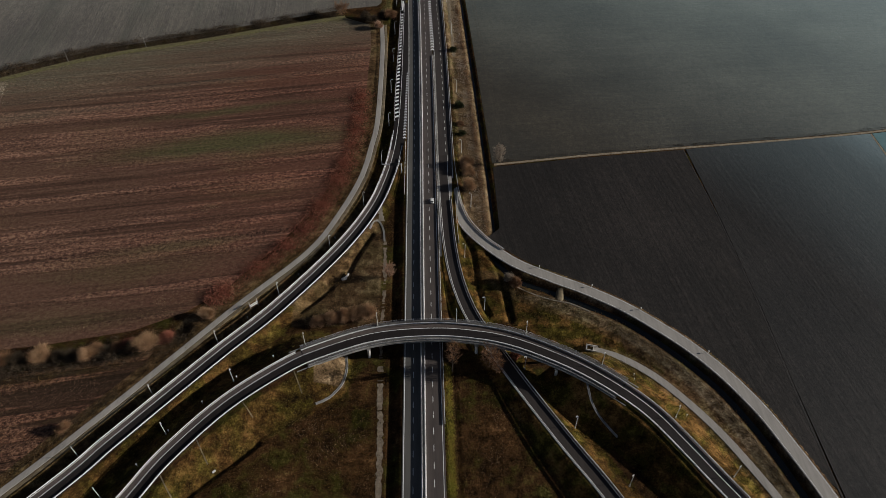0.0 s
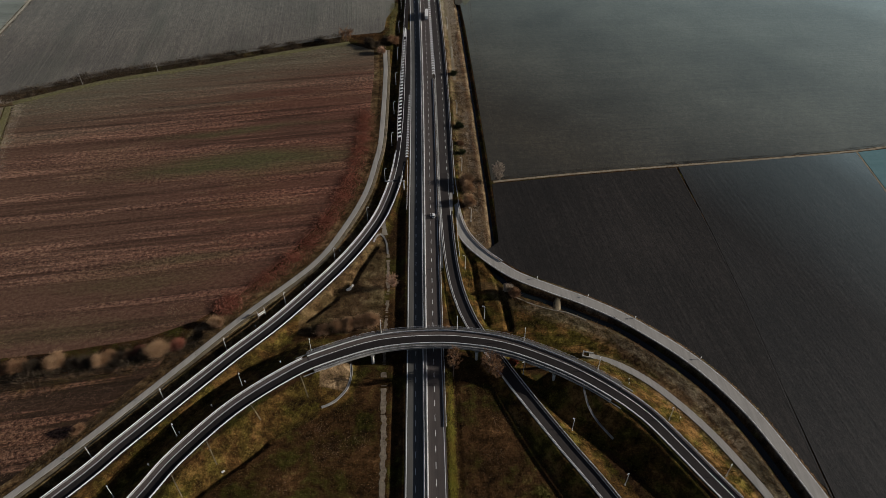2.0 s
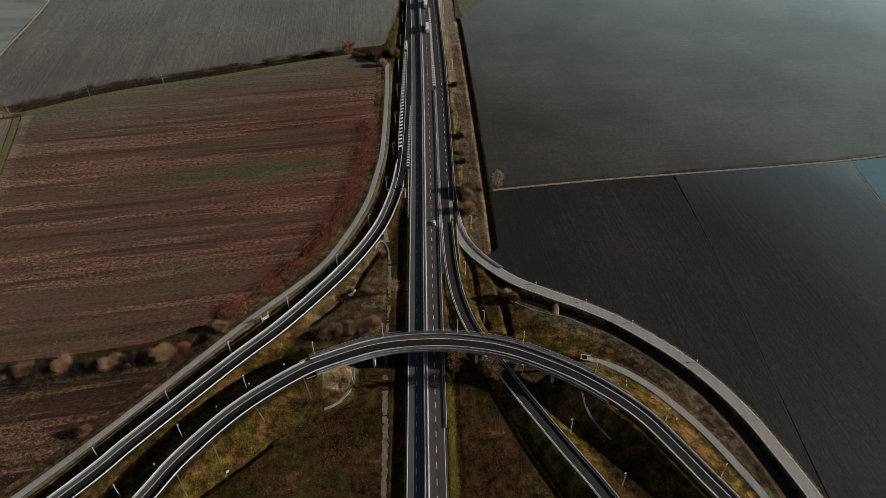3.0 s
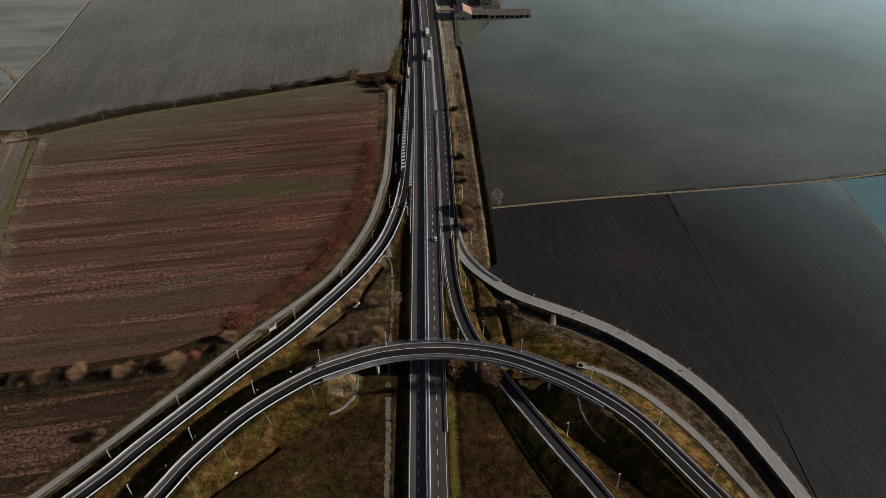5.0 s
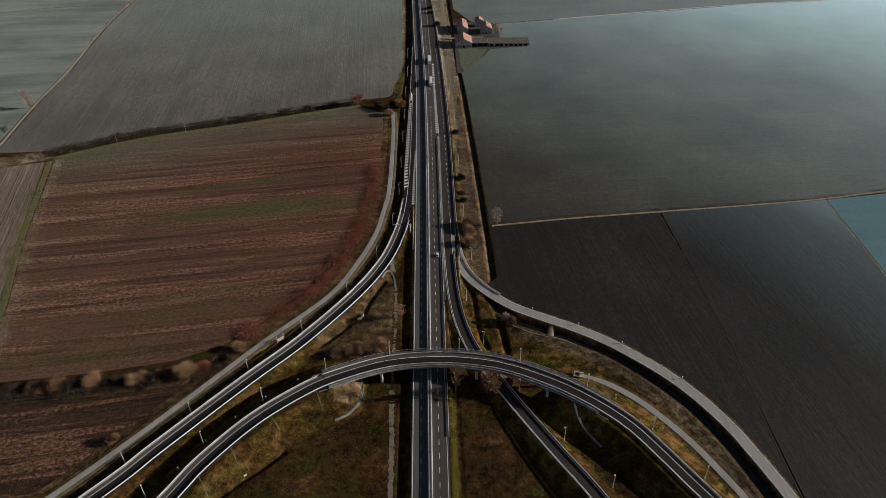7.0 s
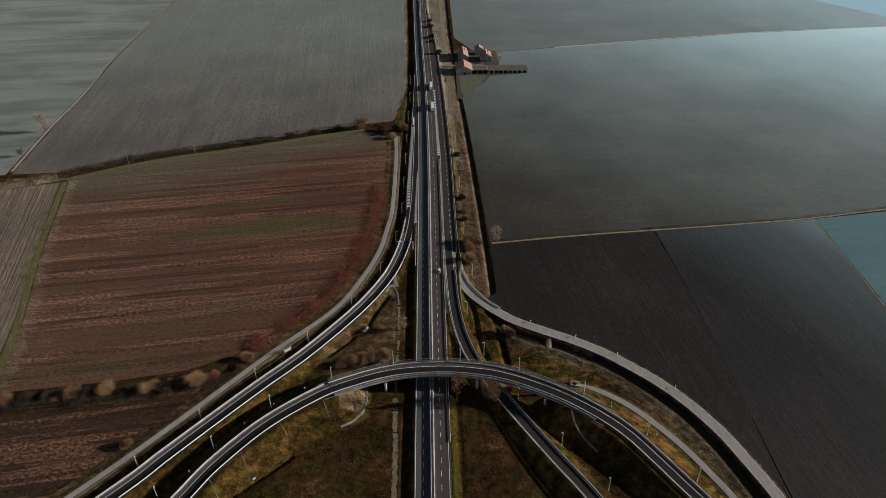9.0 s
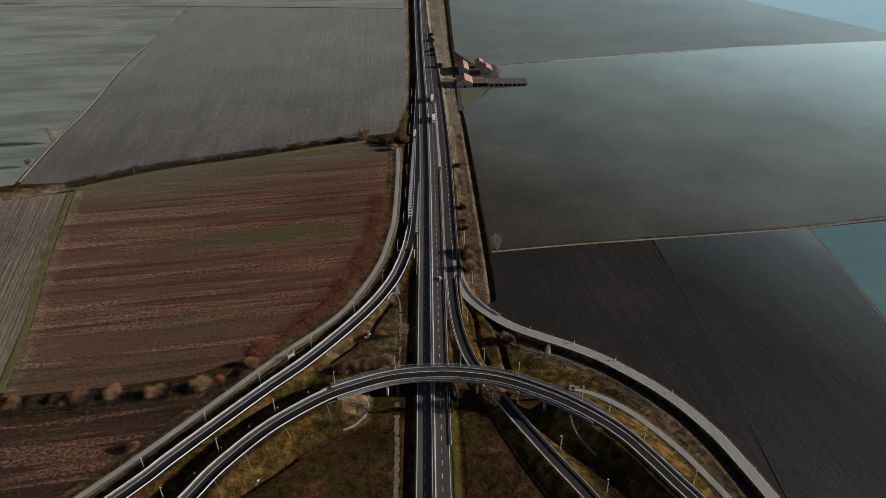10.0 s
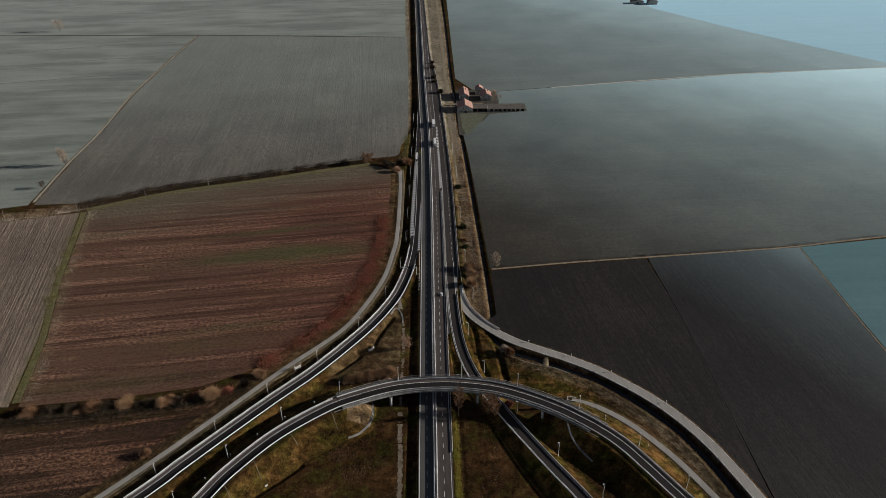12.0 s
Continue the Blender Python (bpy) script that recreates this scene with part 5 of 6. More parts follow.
for wx, wy, wl, wd, wh in ((0, 6.3, 42, 0.4, 4.2), (-20.8, 0, 0.4, 12, 3.4), (20.8, 0, 0.4, 12, 3.4), (0, -6, 41.6, 0.36, 0.0)):
    if wh:
        v, f = boxes([(wx, wy, -0.3, wl, wd, wh, 0)])
        part_of("wall", v, f, WALL, shed, "pale masonry wall")
for i in range(9):
    v, f = boxes([(-20.0 + i * 5.0, -6, -0.3, 1.7 if i % 2 else 1.1, 0.35, 3.2, 0)])
    part_of("pillar", v, f, WALL, shed)
v, f = boxes([(0, -5.98, 2.5, 41.0, 0.3, 0.5, 0)])
part_of("lintel", v, f, WALL, shed)
v = [(-21.3, -6.6, 3.0), (21.3, -6.6, 3.0), (21.3, 6.9, 4.2), (-21.3, 6.9, 4.2), (-21.3, -6.6, 3.2), (21.3, -6.6, 3.2), (21.3, 6.9, 4.4), (-21.3, 6.9, 4.4)]
part_of("roof", v, [(0, 3, 2, 1), (4, 5, 6, 7), (0, 1, 5, 4), (1, 2, 6, 5), (2, 3, 7, 6), (3, 0, 4, 7)], SHED_ROOF, shed, "weathered brown-grey roof")
barn = holder("farm_shed", 56.8, 645, 0, "open lean-to barn between house and shed", "farm shed", 0, "farm buildings")
v, f = boxes([(0, 6, -0.3, 17, 0.4, 5.0, 0), (8.3, -0.1, -0.3, 0.4, 12.0, 4.6, 0)])
part_of("wall", v, f, WALL, barn)
for dx in (-3, 3):
    v, f = boxes([(dx, -6, -0.3, 0.5, 0.5, 4.1, 0)])
    part_of("post", v, f, WALL, barn)
v, f = boxes([(0, 0, 3.9, 17.6, 13.4, 0.3, 0)])
part_of("roof", v, f, SHED_ROOF, barn, "flat grey roof")
house("farmhouse", 406, 1184, 16, 14, 6, 9, "distant white farmhouse with a tiled roof", [(0, 1.2, 2.2)], [(-4, 1.3), (4, 1.3)])
house("farmhouse", 380, 1190, 22, 12, 4, 6.5, "distant low farm building", [(0, 3, 3)], [], SHED_ROOF)
border("road_farm_drive", [(8.0, 662), (18, 661.5), (30, 662), (46, 664), (62, 665)], 4.5, TAN, "pale farm drive crossing the canal", 1.2)

# ---- trees, bushes, hedges ----
BARK = plain("bark", (0.07, 0.05, 0.035), (0.17, 0.125, 0.09), 4.0, 0.9, bump=0.6)


def twig_mat(name, a, b, c):
    m, n, l, bs = material(name, 0.9, 0.0, 0.1)
    g = n.new("ShaderNodeNewGeometry")
    l.new(ramp_of(n, l, g.outputs["Random Per Island"], [(0.0, a), (0.5, b), (1.0, c)]), bs.inputs["Base Color"])
    return m


TWIG_TAN = twig_mat("tan_twigs", (0.09, 0.047, 0.024), (0.205, 0.112, 0.060), (0.34, 0.20, 0.115))
TWIG_ROSE = twig_mat("rosy_twigs", (0.17, 0.10, 0.066), (0.38, 0.235, 0.155), (0.56, 0.39, 0.28))
TWIG_PALE = twig_mat("pale_twigs", (0.2, 0.16, 0.12), (0.38, 0.31, 0.24), (0.58, 0.49, 0.39))
TWIG_DARK = twig_mat("dark_twigs", (0.022, 0.016, 0.011), (0.06, 0.043, 0.028), (0.13, 0.095, 0.06))
TWIG_RED = twig_mat("red_brambles", (0.11, 0.036, 0.024), (0.26, 0.090, 0.058), (0.43, 0.19, 0.125))
TWIG_STRAW = twig_mat("straw_twigs", (0.135, 0.075, 0.039), (0.295, 0.175, 0.096), (0.47, 0.31, 0.185))
LEAF_GREEN = twig_mat("evergreen_leaves", (0.012, 0.016, 0.006), (0.03, 0.036, 0.014), (0.07, 0.075, 0.03))
GRASS_DRY = twig_mat("dry_grass", (0.04, 0.024, 0.007), (0.11, 0.066, 0.02), (0.25, 0.155, 0.058))
TWIG_SHADE = twig_mat("ditch_shade_twigs", (0.012, 0.009, 0.007), (0.03, 0.023, 0.017), (0.075, 0.058, 0.042))
GRASS_LIME = twig_mat("lime_grass", (0.10, 0.10, 0.014), (0.25, 0.23, 0.036), (0.46, 0.4, 0.09))
GRASS_PALE = twig_mat("pale_field_grass", (0.07, 0.07, 0.02), (0.16, 0.15, 0.05), (0.34, 0.29, 0.14))
GRASS_GREEN = twig_mat("winter_grass", (0.03, 0.024, 0.008), (0.095, 0.074, 0.02), (0.23, 0.175, 0.056))


def blades(base, tips, width, seed):
    """Thin triangles from base points to tips."""
    r = np.random.default_rng(seed)
    n = len(base)
    side = np.cross(tips - base, r.normal(size=(n, 3)))
    side /= np.linalg.norm(side, axis=1, keepdims=True) + 1e-9
    side *= np.broadcast_to(width, (n,))[:, None]
    v = np.stack([base - side, base + side, tips], 1).reshape(-1, 3)
    return v, np.arange(3 * n).reshape(-1, 3)


def tri_mesh(name, v, f, mat):
    me = bpy.data.meshes.new(name)
    me.vertices.add(len(v))
    me.vertices.foreach_set("co", np.asarray(v, np.float32).ravel())
    me.loops.add(f.size)
    me.loops.foreach_set("vertex_index", f.ravel().astype(np.int32))
    me.polygons.add(len(f))
    me.polygons.foreach_set("loop_start", np.arange(0, f.size, 3))
    me.polygons.foreach_set("loop_total", np.full(len(f), 3))
    me.materials.append(mat)
    me.update(calc_edges=True)
    return me


def crown_twigs(n, rx, rz, zc, seed, length, width, low=-0.6):
    """Twigs that fill an uneven crown, thicker towards its edge and gathered in clumps."""
    r = np.random.default_rng(seed)
    hubs = r.normal(size=(14, 3))
    hubs /= np.linalg.norm(hubs, axis=1, keepdims=True)
    hubs[:, 2] = np.clip(hubs[:, 2], low, 1)
    hubs *= r.uniform(0.35, 0.8, (14, 1))
    c = hubs[r.integers(0, 14, n)] + r.normal(size=(n, 3)) * 0.22
    d = c / (np.linalg.norm(c, axis=1, keepdims=True) + 1e-6) + r.normal(size=(n, 3)) * 0.5 + np.array([0, 0, 0.35])
    d /= np.linalg.norm(d, axis=1, keepdims=True)
    base = c * np.array([rx, rx, rz]) + np.array([0, 0, zc])
    base[:, 2] = np.maximum(base[:, 2], 0.1)
    return blades(base, base + d * r.uniform(0.5, 1.2, (n, 1)) * length, width * r.uniform(0.6, 1.4, n), seed)


def limbs(n, h, spread, seed, r0):
    """A trunk and tapered limbs that reach up into the crown."""
    r = np.random.default_rng(seed)
    bits = []

    def rod(p, q, ra, rb):
        p, q = np.array(p, float), np.array(q, float)
        d = (q - p) / np.linalg.norm(q - p)
        u = np.cross(d, (0.3, 0.9, 0.2))
        u /= np.linalg.norm(u)
        w = np.cross(d, u)
        ring = [p + ra * (u * math.cos(a) + w * math.sin(a)) for a in np.arange(5) * 2 * math.pi / 5] + [q + rb * (u * math.cos(a) + w * math.sin(a)) for a in np.arange(5) * 2 * math.pi / 5]
        bits.append((ring, [(i, (i + 1) % 5, 5 + (i + 1) % 5, 5 + i) for i in range(5)]))

    rod((0, 0, -0.3), (0.1, 0, h * 0.45), r0, r0 * 0.6)
    rod((0.1, 0, h * 0.45), (0, 0.1, h * 0.9), r0 * 0.6, r0 * 0.15)
    for i in range(n):
        a, z = r.uniform(0, 6.28), r.uniform(0.2, 0.6) * h
        k = r.uniform(0.5, 0.95)
        e = (math.cos(a) * spread * k, math.sin(a) * spread * k, min(h * 0.92, z + r.uniform(0.2, 0.45) * h))
        rod((0.05, 0, z), e, r0 * 0.35, r0 * 0.08)
        for _ in range(2):
            rod(np.array(e) * 0.6 + np.array([0, 0, z * 0.4]), np.array(e) + r.normal(size=3) * spread * 0.3, r0 * 0.15, r0 * 0.05)
    return join(*bits)


def branching(h, spread, seed, r0, limbs_n=15, bare=0.22, lean=0.0):
    """A bare tree: trunk, rising limbs, side branches and fine twigs; returns the wood and the twigs."""
    r = np.random.default_rng(seed)
    wood, base, tips, width = [], [], [], []

    def rod(p, q, ra, rb, k=5):
        d = (q - p) / np.linalg.norm(q - p)
        u = np.cross(d, (0.3, 0.9, 0.2))
        u /= np.linalg.norm(u)
        w = np.cross(d, u)
        ring = [c + rad * (u * math.cos(a) + w * math.sin(a)) for c, rad in ((p, ra), (q, rb)) for a in np.arange(k) * 2 * math.pi / k]
        wood.append((ring, [(i, (i + 1) % k, k + (i + 1) % k, k + i) for i in range(k)]))

    spine = [np.array((lean * h * u * u + r.normal() * 0.012 * h * u, r.normal() * 0.012 * h * u, h * 0.96 * u - 0.3 * (u == 0))) for u in np.linspace(0, 1, 7)]
    for i in range(6):
        rod(spine[i], spine[i + 1], r0 * (1 - i / 6.6), r0 * (1 - (i + 1) / 6.6), 6)
    for i in range(limbs_n):
        u = bare + (0.94 - bare) * (i + r.uniform(0, 0.8)) / limbs_n
        start = spine[min(5, int(u * 6))] * (1 - (u * 6) % 1) + spine[min(6, int(u * 6) + 1)] * ((u * 6) % 1)
        a = i * 2.4 + r.uniform(-0.5, 0.5)
        reach = spread * (0.45 + 0.75 * math.sin(math.pi * min(1, (u - bare) / (1 - bare) * 0.8 + 0.2))) * r.uniform(0.75, 1.15)
        end = start + np.array((math.cos(a) * reach, math.sin(a) * reach, reach * r.uniform(0.7, 1.2)))
        bend = (start + end) / 2 - np.array((0, 0, reach * 0.12))
        rad = r0 * 0.32 * (1.1 - u)
        rod(start, bend, rad + 0.02, rad * 0.7 + 0.015)
        rod(bend, end, rad * 0.7 + 0.015, 0.015)
        for _ in range(7):
            v = r.uniform(0.25, 1.0)
            s = start + (end - start) * v
            way = (end - start) / np.linalg.norm(end - start) + r.normal(size=3) * 0.55 + np.array((0, 0, 0.25))
            t = s + way / np.linalg.norm(way) * reach * r.uniform(0.25, 0.5)
            base.append(s), tips.append(t), width.append(max(0.045, 0.0055 * h))
            for _ in range(13):
                c = s + (t - s) * r.uniform(0.15, 1.0)
                w = (t - s) / np.linalg.norm(t - s) + r.normal(size=3) * 0.6 + np.array((0, 0, 0.2))
                base.append(c), tips.append(c + w * reach * r.uniform(0.08, 0.22)), width.append(max(0.035, 0.0045 * h))
    tv, tf = blades(np.array(base), np.array(tips), np.array(width), seed)
    return join(*wood), tv, tf


def tree(x, y, h, spread, mat, label, seed, limbs_n=15, bare=0.22, name="tree", lean=0.0):
    ob = holder(name, x, y, gz_at(x, y), label, "tree", 0, "bare winter trees")
    (v, f), cv, cf = branching(h, spread, seed, h * 0.016, limbs_n, bare, lean)
    part_of("trunk", v, f, BARK, ob, "brown bark trunk and limbs")
    c = new("crown", tri_mesh("crown", cv, cf, mat))
    c.parent = ob
    return ob


def bush(x, y, h, spread, mat, label, seed, n=11000, group="winter bushes", width=0.042):
    ob = holder("bush", x, y, gz_at(x, y), label, "bush", 0, group)
    v, f = limbs(6, h * 0.8, spread * 0.8, seed, 0.09)
    part_of("stems", v, f, BARK, ob)
    cv, cf = crown_twigs(n, spread * 1.1, h * 0.55, h * 0.45, seed, h * 0.13, width, -0.3)
    c = new("crown", tri_mesh("crown", cv, cf, mat))
    c.parent = ob
    return ob


tree(45.8, 317.5, 13.5, 2.6, TWIG_PALE, "pale bare poplar at the corner of the field", 11, 64, 0.06)
tree(-347.6, 505.5, 17, 3.4, TWIG_PALE, "tall bare tree beside the farm track", 12, 60, 0.1, lean=-0.15)
tree(-346.5, 457, 6, 2.4, TWIG_DARK, "small bare tree beside the farm track", 17, 36, 0.1)
tree(13.0, 172, 21, 2.4, TWIG_TAN, "tall bare reddish tree in front of the bridge", 13, 30, 0.25)
bush(41, 178.5, 3.0, 2.2, TWIG_RED, "russet bush under the flyover", 97)
tree(29.5, 173.5, 13, 3.4, TWIG_TAN, "bare brown tree in front of the bridge", 14, 44, 0.12)
tree(32.5, 170, 10, 2.6, TWIG_TAN, "bare brown tree in front of the bridge", 114, 36, 0.12)
tree(-16.3, 229, 8, 2.5, TWIG_ROSE, "pale bare tree beside the highway ditch", 15, 52, 0.08)
tree(-61, 504, 9, 4.4, TWIG_TAN, "round bare tree in the hedge", 16, 60, 0.1)
tree(76, 676, 11, 3.5, TWIG_ROSE, "bare reddish tree beside the farmhouse", 18, 16)
tree(80, 669, 8, 3, TWIG_ROSE, "bare reddish tree beside the farmhouse", 19, 14)
tree(-582, 1012, 16, 7, TWIG_PALE, "pale round tree far off in the fields", 20, 26, 0.1)
for i, (x, y, h, s, m, lab) in enumerate([
    (-101.5, 206, 4.4, 3.0, TWIG_STRAW, "round orange-brown bush beside the service lane"), (-126, 189.5, 5.6, 4.6, TWIG_STRAW, "large orange-brown bush in the shrub row"), (-134.5, 190, 3.6, 3.2, TWIG_RED, "russet bush in the shrub row"),
    (-151, 184.5, 5.5, 4.0, TWIG_STRAW, "orange-brown bush in the shrub row"), (-158, 184, 4, 3.2, TWIG_DARK, "dark bush in the shrub row"), (-143.5, 187, 4.2, 3.2, TWIG_DARK, "dark bush in the shrub row"),
    (-172, 185, 6, 4.2, TWIG_STRAW, "round tan bush in the shrub row"), (-181, 183, 4.2, 3.5, TWIG_DARK, "dark bush in the shrub row"), (-190, 182, 5, 4.2, TWIG_TAN, "orange-brown bush in the shrub row"),
    (-201, 181, 4.0, 3.5, TWIG_DARK, "dark bush in the shrub row"), (-212, 180, 4.4, 4.0, TWIG_DARK, "dark bush in the shrub row"), (-222, 179, 5.0, 4.2, TWIG_TAN, "brown bush in the shrub row"), (-118, 194, 3.4, 3.4, TWIG_RED, "russet bush in the shrub row"), (-165, 185, 3.4, 3.0, TWIG_DARK, "dark bush in the shrub row"), (-147, 187.5, 4.4, 3.4, TWIG_TAN, "brown bush in the shrub row"), (-132, 188, 3.6, 3.2, TWIG_DARK, "dark bush in the shrub row"), (-139.5, 188, 3.6, 3.0, TWIG_TAN, "brown bush in the shrub row"), (-186, 182, 3.6, 3.2, TWIG_DARK, "dark bush in the shrub row"), (-196, 181, 3.4, 3.0, TWIG_TAN, "brown bush in the shrub row"),
    (-32, 483, 4.5, 3.0, TWIG_ROSE, "rosy bush at the end of the service lane"), (-22.5, 500, 6.5, 3.8, TWIG_TAN, "large brown bush beside the culvert"), (-37, 493, 4.5, 3.6, TWIG_DARK, "grey-brown bare bush beside the culvert"), (-42.5, 499, 4.5, 3.8, TWIG_DARK, "grey-brown bare bush beside the culvert"), (-29, 503, 4.0, 3.4, TWIG_DARK, "dark bush beside the culvert"),
    (26.4, 314, 6.6, 3.6, TWIG_STRAW, "tan bush on the highway verge"), (27.5, 307.5, 5.6, 3.0, TWIG_STRAW, "tan bush on the highway verge"), (26.6, 295, 6.2, 3.2, TWIG_STRAW, "tan bush on the highway verge"), (24.8, 376, 4.6, 2.6, LEAF_GREEN, "dark evergreen bush on the highway verge"), (25, 345, 3.2, 2.2, LEAF_GREEN, "dark evergreen bush on the highway verge"), (24.5, 356, 2.6, 2.0, TWIG_TAN, "tan bush on the highway verge"), (23.6, 446, 3.6, 2.2, LEAF_GREEN, "dark evergreen bush on the highway verge"),
    (-25.5, 204.5, 5.0, 3.4, TWIG_STRAW, "orange-brown bush beside the bridge"), (-31, 204, 4.4, 3.2, TWIG_STRAW, "orange-brown bush beside the bridge"), (-37, 203, 4.4, 3.4, TWIG_STRAW, "orange-brown bush beside the bridge"), (-43, 201.5, 4.0, 3.2, TWIG_STRAW, "orange-brown bush beside the bridge"), (-49, 200, 3.4, 3.0, TWIG_STRAW, "brown bush beside the bridge"),
    (46, 221.5, 4.6, 2.2, TWIG_TAN, "reddish-brown bush beside the ditch"), (43, 224.5, 4.6, 1.8, TWIG_PALE, "pale bare bush beside the ditch"), (-147.5, 147, 3.4, 2.4, TWIG_TAN, "brown bush beside the service lane"),
    (5.0, 758, 5, 3, TWIG_DARK, "dark bush beside the highway"), (4.0, 800, 5, 3.4, TWIG_DARK, "dark bush beside the highway"), (3.6, 822, 4, 3, TWIG_DARK, "dark bush beside the highway"), (6, 742, 4, 2.6, TWIG_DARK, "dark bush beside the highway"), (13, 700, 5, 3.2, TWIG_DARK, "dark bush beside the highway")]):
    bush(x, y, h * 1.1, s * 1.12, m, lab, 40 + i)


def thicket(name, line, wide, n, h, mat, label, seed, shift=0.0):
    """A low tangle of twigs along a line."""
    r = np.random.default_rng(seed)
    s = np.r_[0, np.cumsum(np.hypot(*np.diff(line[:, :2], axis=0).T))]
    hubs = r.uniform(0, s[-1], max(8, int(s[-1] / 5)))
    d = np.clip(np.where(r.uniform(size=n) < 0.5, hubs[r.integers(0, len(hubs), n)] + r.normal(size=n) * 2.0, r.uniform(0, s[-1], n)), 0, s[-1])
    off = r.normal(size=n) * wide * 0.38 + shift
    side = sideways(line)
    x = np.interp(d, s, line[:, 0]) + np.interp(d, s, side[:, 0]) * off
    y = np.interp(d, s, line[:, 1]) + np.interp(d, s, side[:, 1]) * off
    z = np.array([ground_z(a, b) for a, b in zip(x, y)])
    hh = h * r.uniform(0.4, 1.2, n) * (0.75 + 0.35 * np.sin(d * 0.23) * np.sin(d * 0.071 + 1))
    base = np.stack([x, y, z + r.uniform(0, 0.5, n) * hh], 1)
    tips = base + np.stack([r.normal(size=n) * 0.5, r.normal(size=n) * 0.5, np.ones(n)], 1) * (hh * 0.6)[:, None]
    v, f = blades(base, tips, 0.09 * r.uniform(0.6, 1.5, n), seed)
    return tagged(new(name, tri_mesh(name, v, f, mat)), label, {"reeds": "reeds", "brambles": "brambles", "field_edge_weeds": "weeds", "stubble": "straw", "dry_weeds": "weeds", "verge_grass": "grass"}.get(name, "hedge"), kind="stuff")


thicket("hedge", between(HEDGE, -300, -60, 0), 9.0, 34000, 1.7, TWIG_DARK, "dark bare hedge filling the field ditch", 80, -3.5)
thicket("hedge", between(HEDGE, -290, -140, 0), 9.0, 7000, 2.4, TWIG_DARK, "brown stalks standing out of the hedge", 98, -5.0)
thicket("hedge", between(HEDGE, -540, -290, 0), 8.0, 15000, 1.2, TWIG_PALE, "pale dry reeds along the field ditch", 81)
# Dark and black scrub deepens the shade below the bushes by colour.
thicket("hedge", between(SHRUB_ROW, -420, -108, 0), 9.5, 34000, 2.6, TWIG_DARK, "dark scrub under the shrub row", 82, 3.0)
thicket("hedge", between(SHRUB_ROW, -420, -125, 0), 9.0, 22000, 2.2, TWIG_SHADE, "black scrub coloured as the shade in the ditch", 99, 4.0)
thicket("brambles", between(SIDE_L, 205, 400), 8.5, 21000, 2.1, TWIG_RED, "reddish bramble thicket along the field edge", 83, -12.0)
thicket("brambles", between(SIDE_L, 205, 400), 10.0, 5000, 1.6, TWIG_TAN, "tan dead stalks among the brambles", 95, -10.0)
thicket("brambles", between(SIDE_L, 120, 215), 5.0, 5000, 0.8, TWIG_DARK, "dark dead weeds along the service lane", 84, -5.5)
thicket("reeds", offset(between(CANAL, 258, 700), -6.5), 6.5, 16000, 1.0, TWIG_PALE, "tan dead reeds between highway and canal", 85)
thicket("verge_grass", curve([(22.6, 300, 0), (22.2, 400, 0), (21.6, 480, 0), (20, 560, 0), (18, 640, 0)], 4.0), 4.0, 16000, 0.5, GRASS_PALE, "pale green grass along the exit lane", 141)
thicket("reeds", offset(between(CANAL, 258, 520), -4.0), 2.2, 5000, 1.3, TWIG_TAN, "russet reeds on the canal bank", 86)
thicket("reeds", offset(DITCH_R, 5.6), 4.6, 18000, 0.5, GRASS_DRY, "dry reeds on the ditch bank", 87)
thicket("reeds", offset(DITCH_R, -2.6), 2.4, 5000, 0.9, TWIG_DARK, "dark dead weeds in the ditch", 88)
thicket("field_edge_weeds", curve([(44, 319, 0), (98, 326.3, 0), (160, 332.4, 0), (228, 339, 0), (283, 345.6, 0), (420, 369, 0)], 4), 2.0, 5000, 0.6, TWIG_DARK, "dark weeds along the field track", 89)
thicket("field_edge_weeds", curve([(-340, 430, 0), (-346, 510, 0), (-348, 594, 0), (-358, 712, 0), (-357, 978, 0)], 4), 1.5, 4000, 0.7, TWIG_DARK, "dark weeds along the farm track", 90, 1.5)

edge_l = curve([(-291, 411, 0), (-265, 306, 0), (-246, 243, 0), (-234, 187, 0)], 4)
track_e = curve([(-341, 430, 0), (-347, 510, 0), (-349, 594, 0), (-359, 712, 0), (-358, 978, 0)], 4)
thicket("field_edge_weeds", track_e, 6.0, 9000, 0.8, TWIG_PALE, "pale dry grass on the farm track", 96)
thicket("field_edge_weeds", edge_l, 9.0, 20000, 0.7, GRASS_PALE, "pale green grass tufts between two fields", 91)
thicket("field_edge_weeds", edge_l, 7.0, 9000, 0.7, TWIG_PALE, "dry straw along the field edge", 92, -6.0)
edge_h = curve([(-290, 415.5, 0), (-231, 446, 0), (-160, 468, 0), (-106, 487, 0), (-58, 501.5, 0)], 4)
thicket("field_edge_weeds", edge_h, 9.0, 18000, 0.32, GRASS_PALE, "green grass tufts along the hedge ditch", 93, 2.5)
thicket("field_edge_weeds", curve([(-300, 170, 0), (-236, 174, 0), (-172, 179.5, 0), (-134, 187, 0)], 4), 6.0, 7000, 0.6, GRASS_DRY, "dry weeds in front of the shrub row", 94, 8.0)

# water at the bottom of the ditches
for line, hw_, z, lab in ((DITCH_R, 1.5, -1.5, "dark still water in the ditch"), (CANAL, 0.8, -1.5, "dark still water in the canal")):
    v, f = strip(np.c_[line[:, :2], np.zeros(len(line))], -hw_, hw_, z)
    thing("water", v, f, WATER, lab, "water", "structure")


# ---- grass tussocks over the rough land ----
def blocked_by(line, half):
    d, _ = near(gx, gy, line, half + 2)
    return d < half


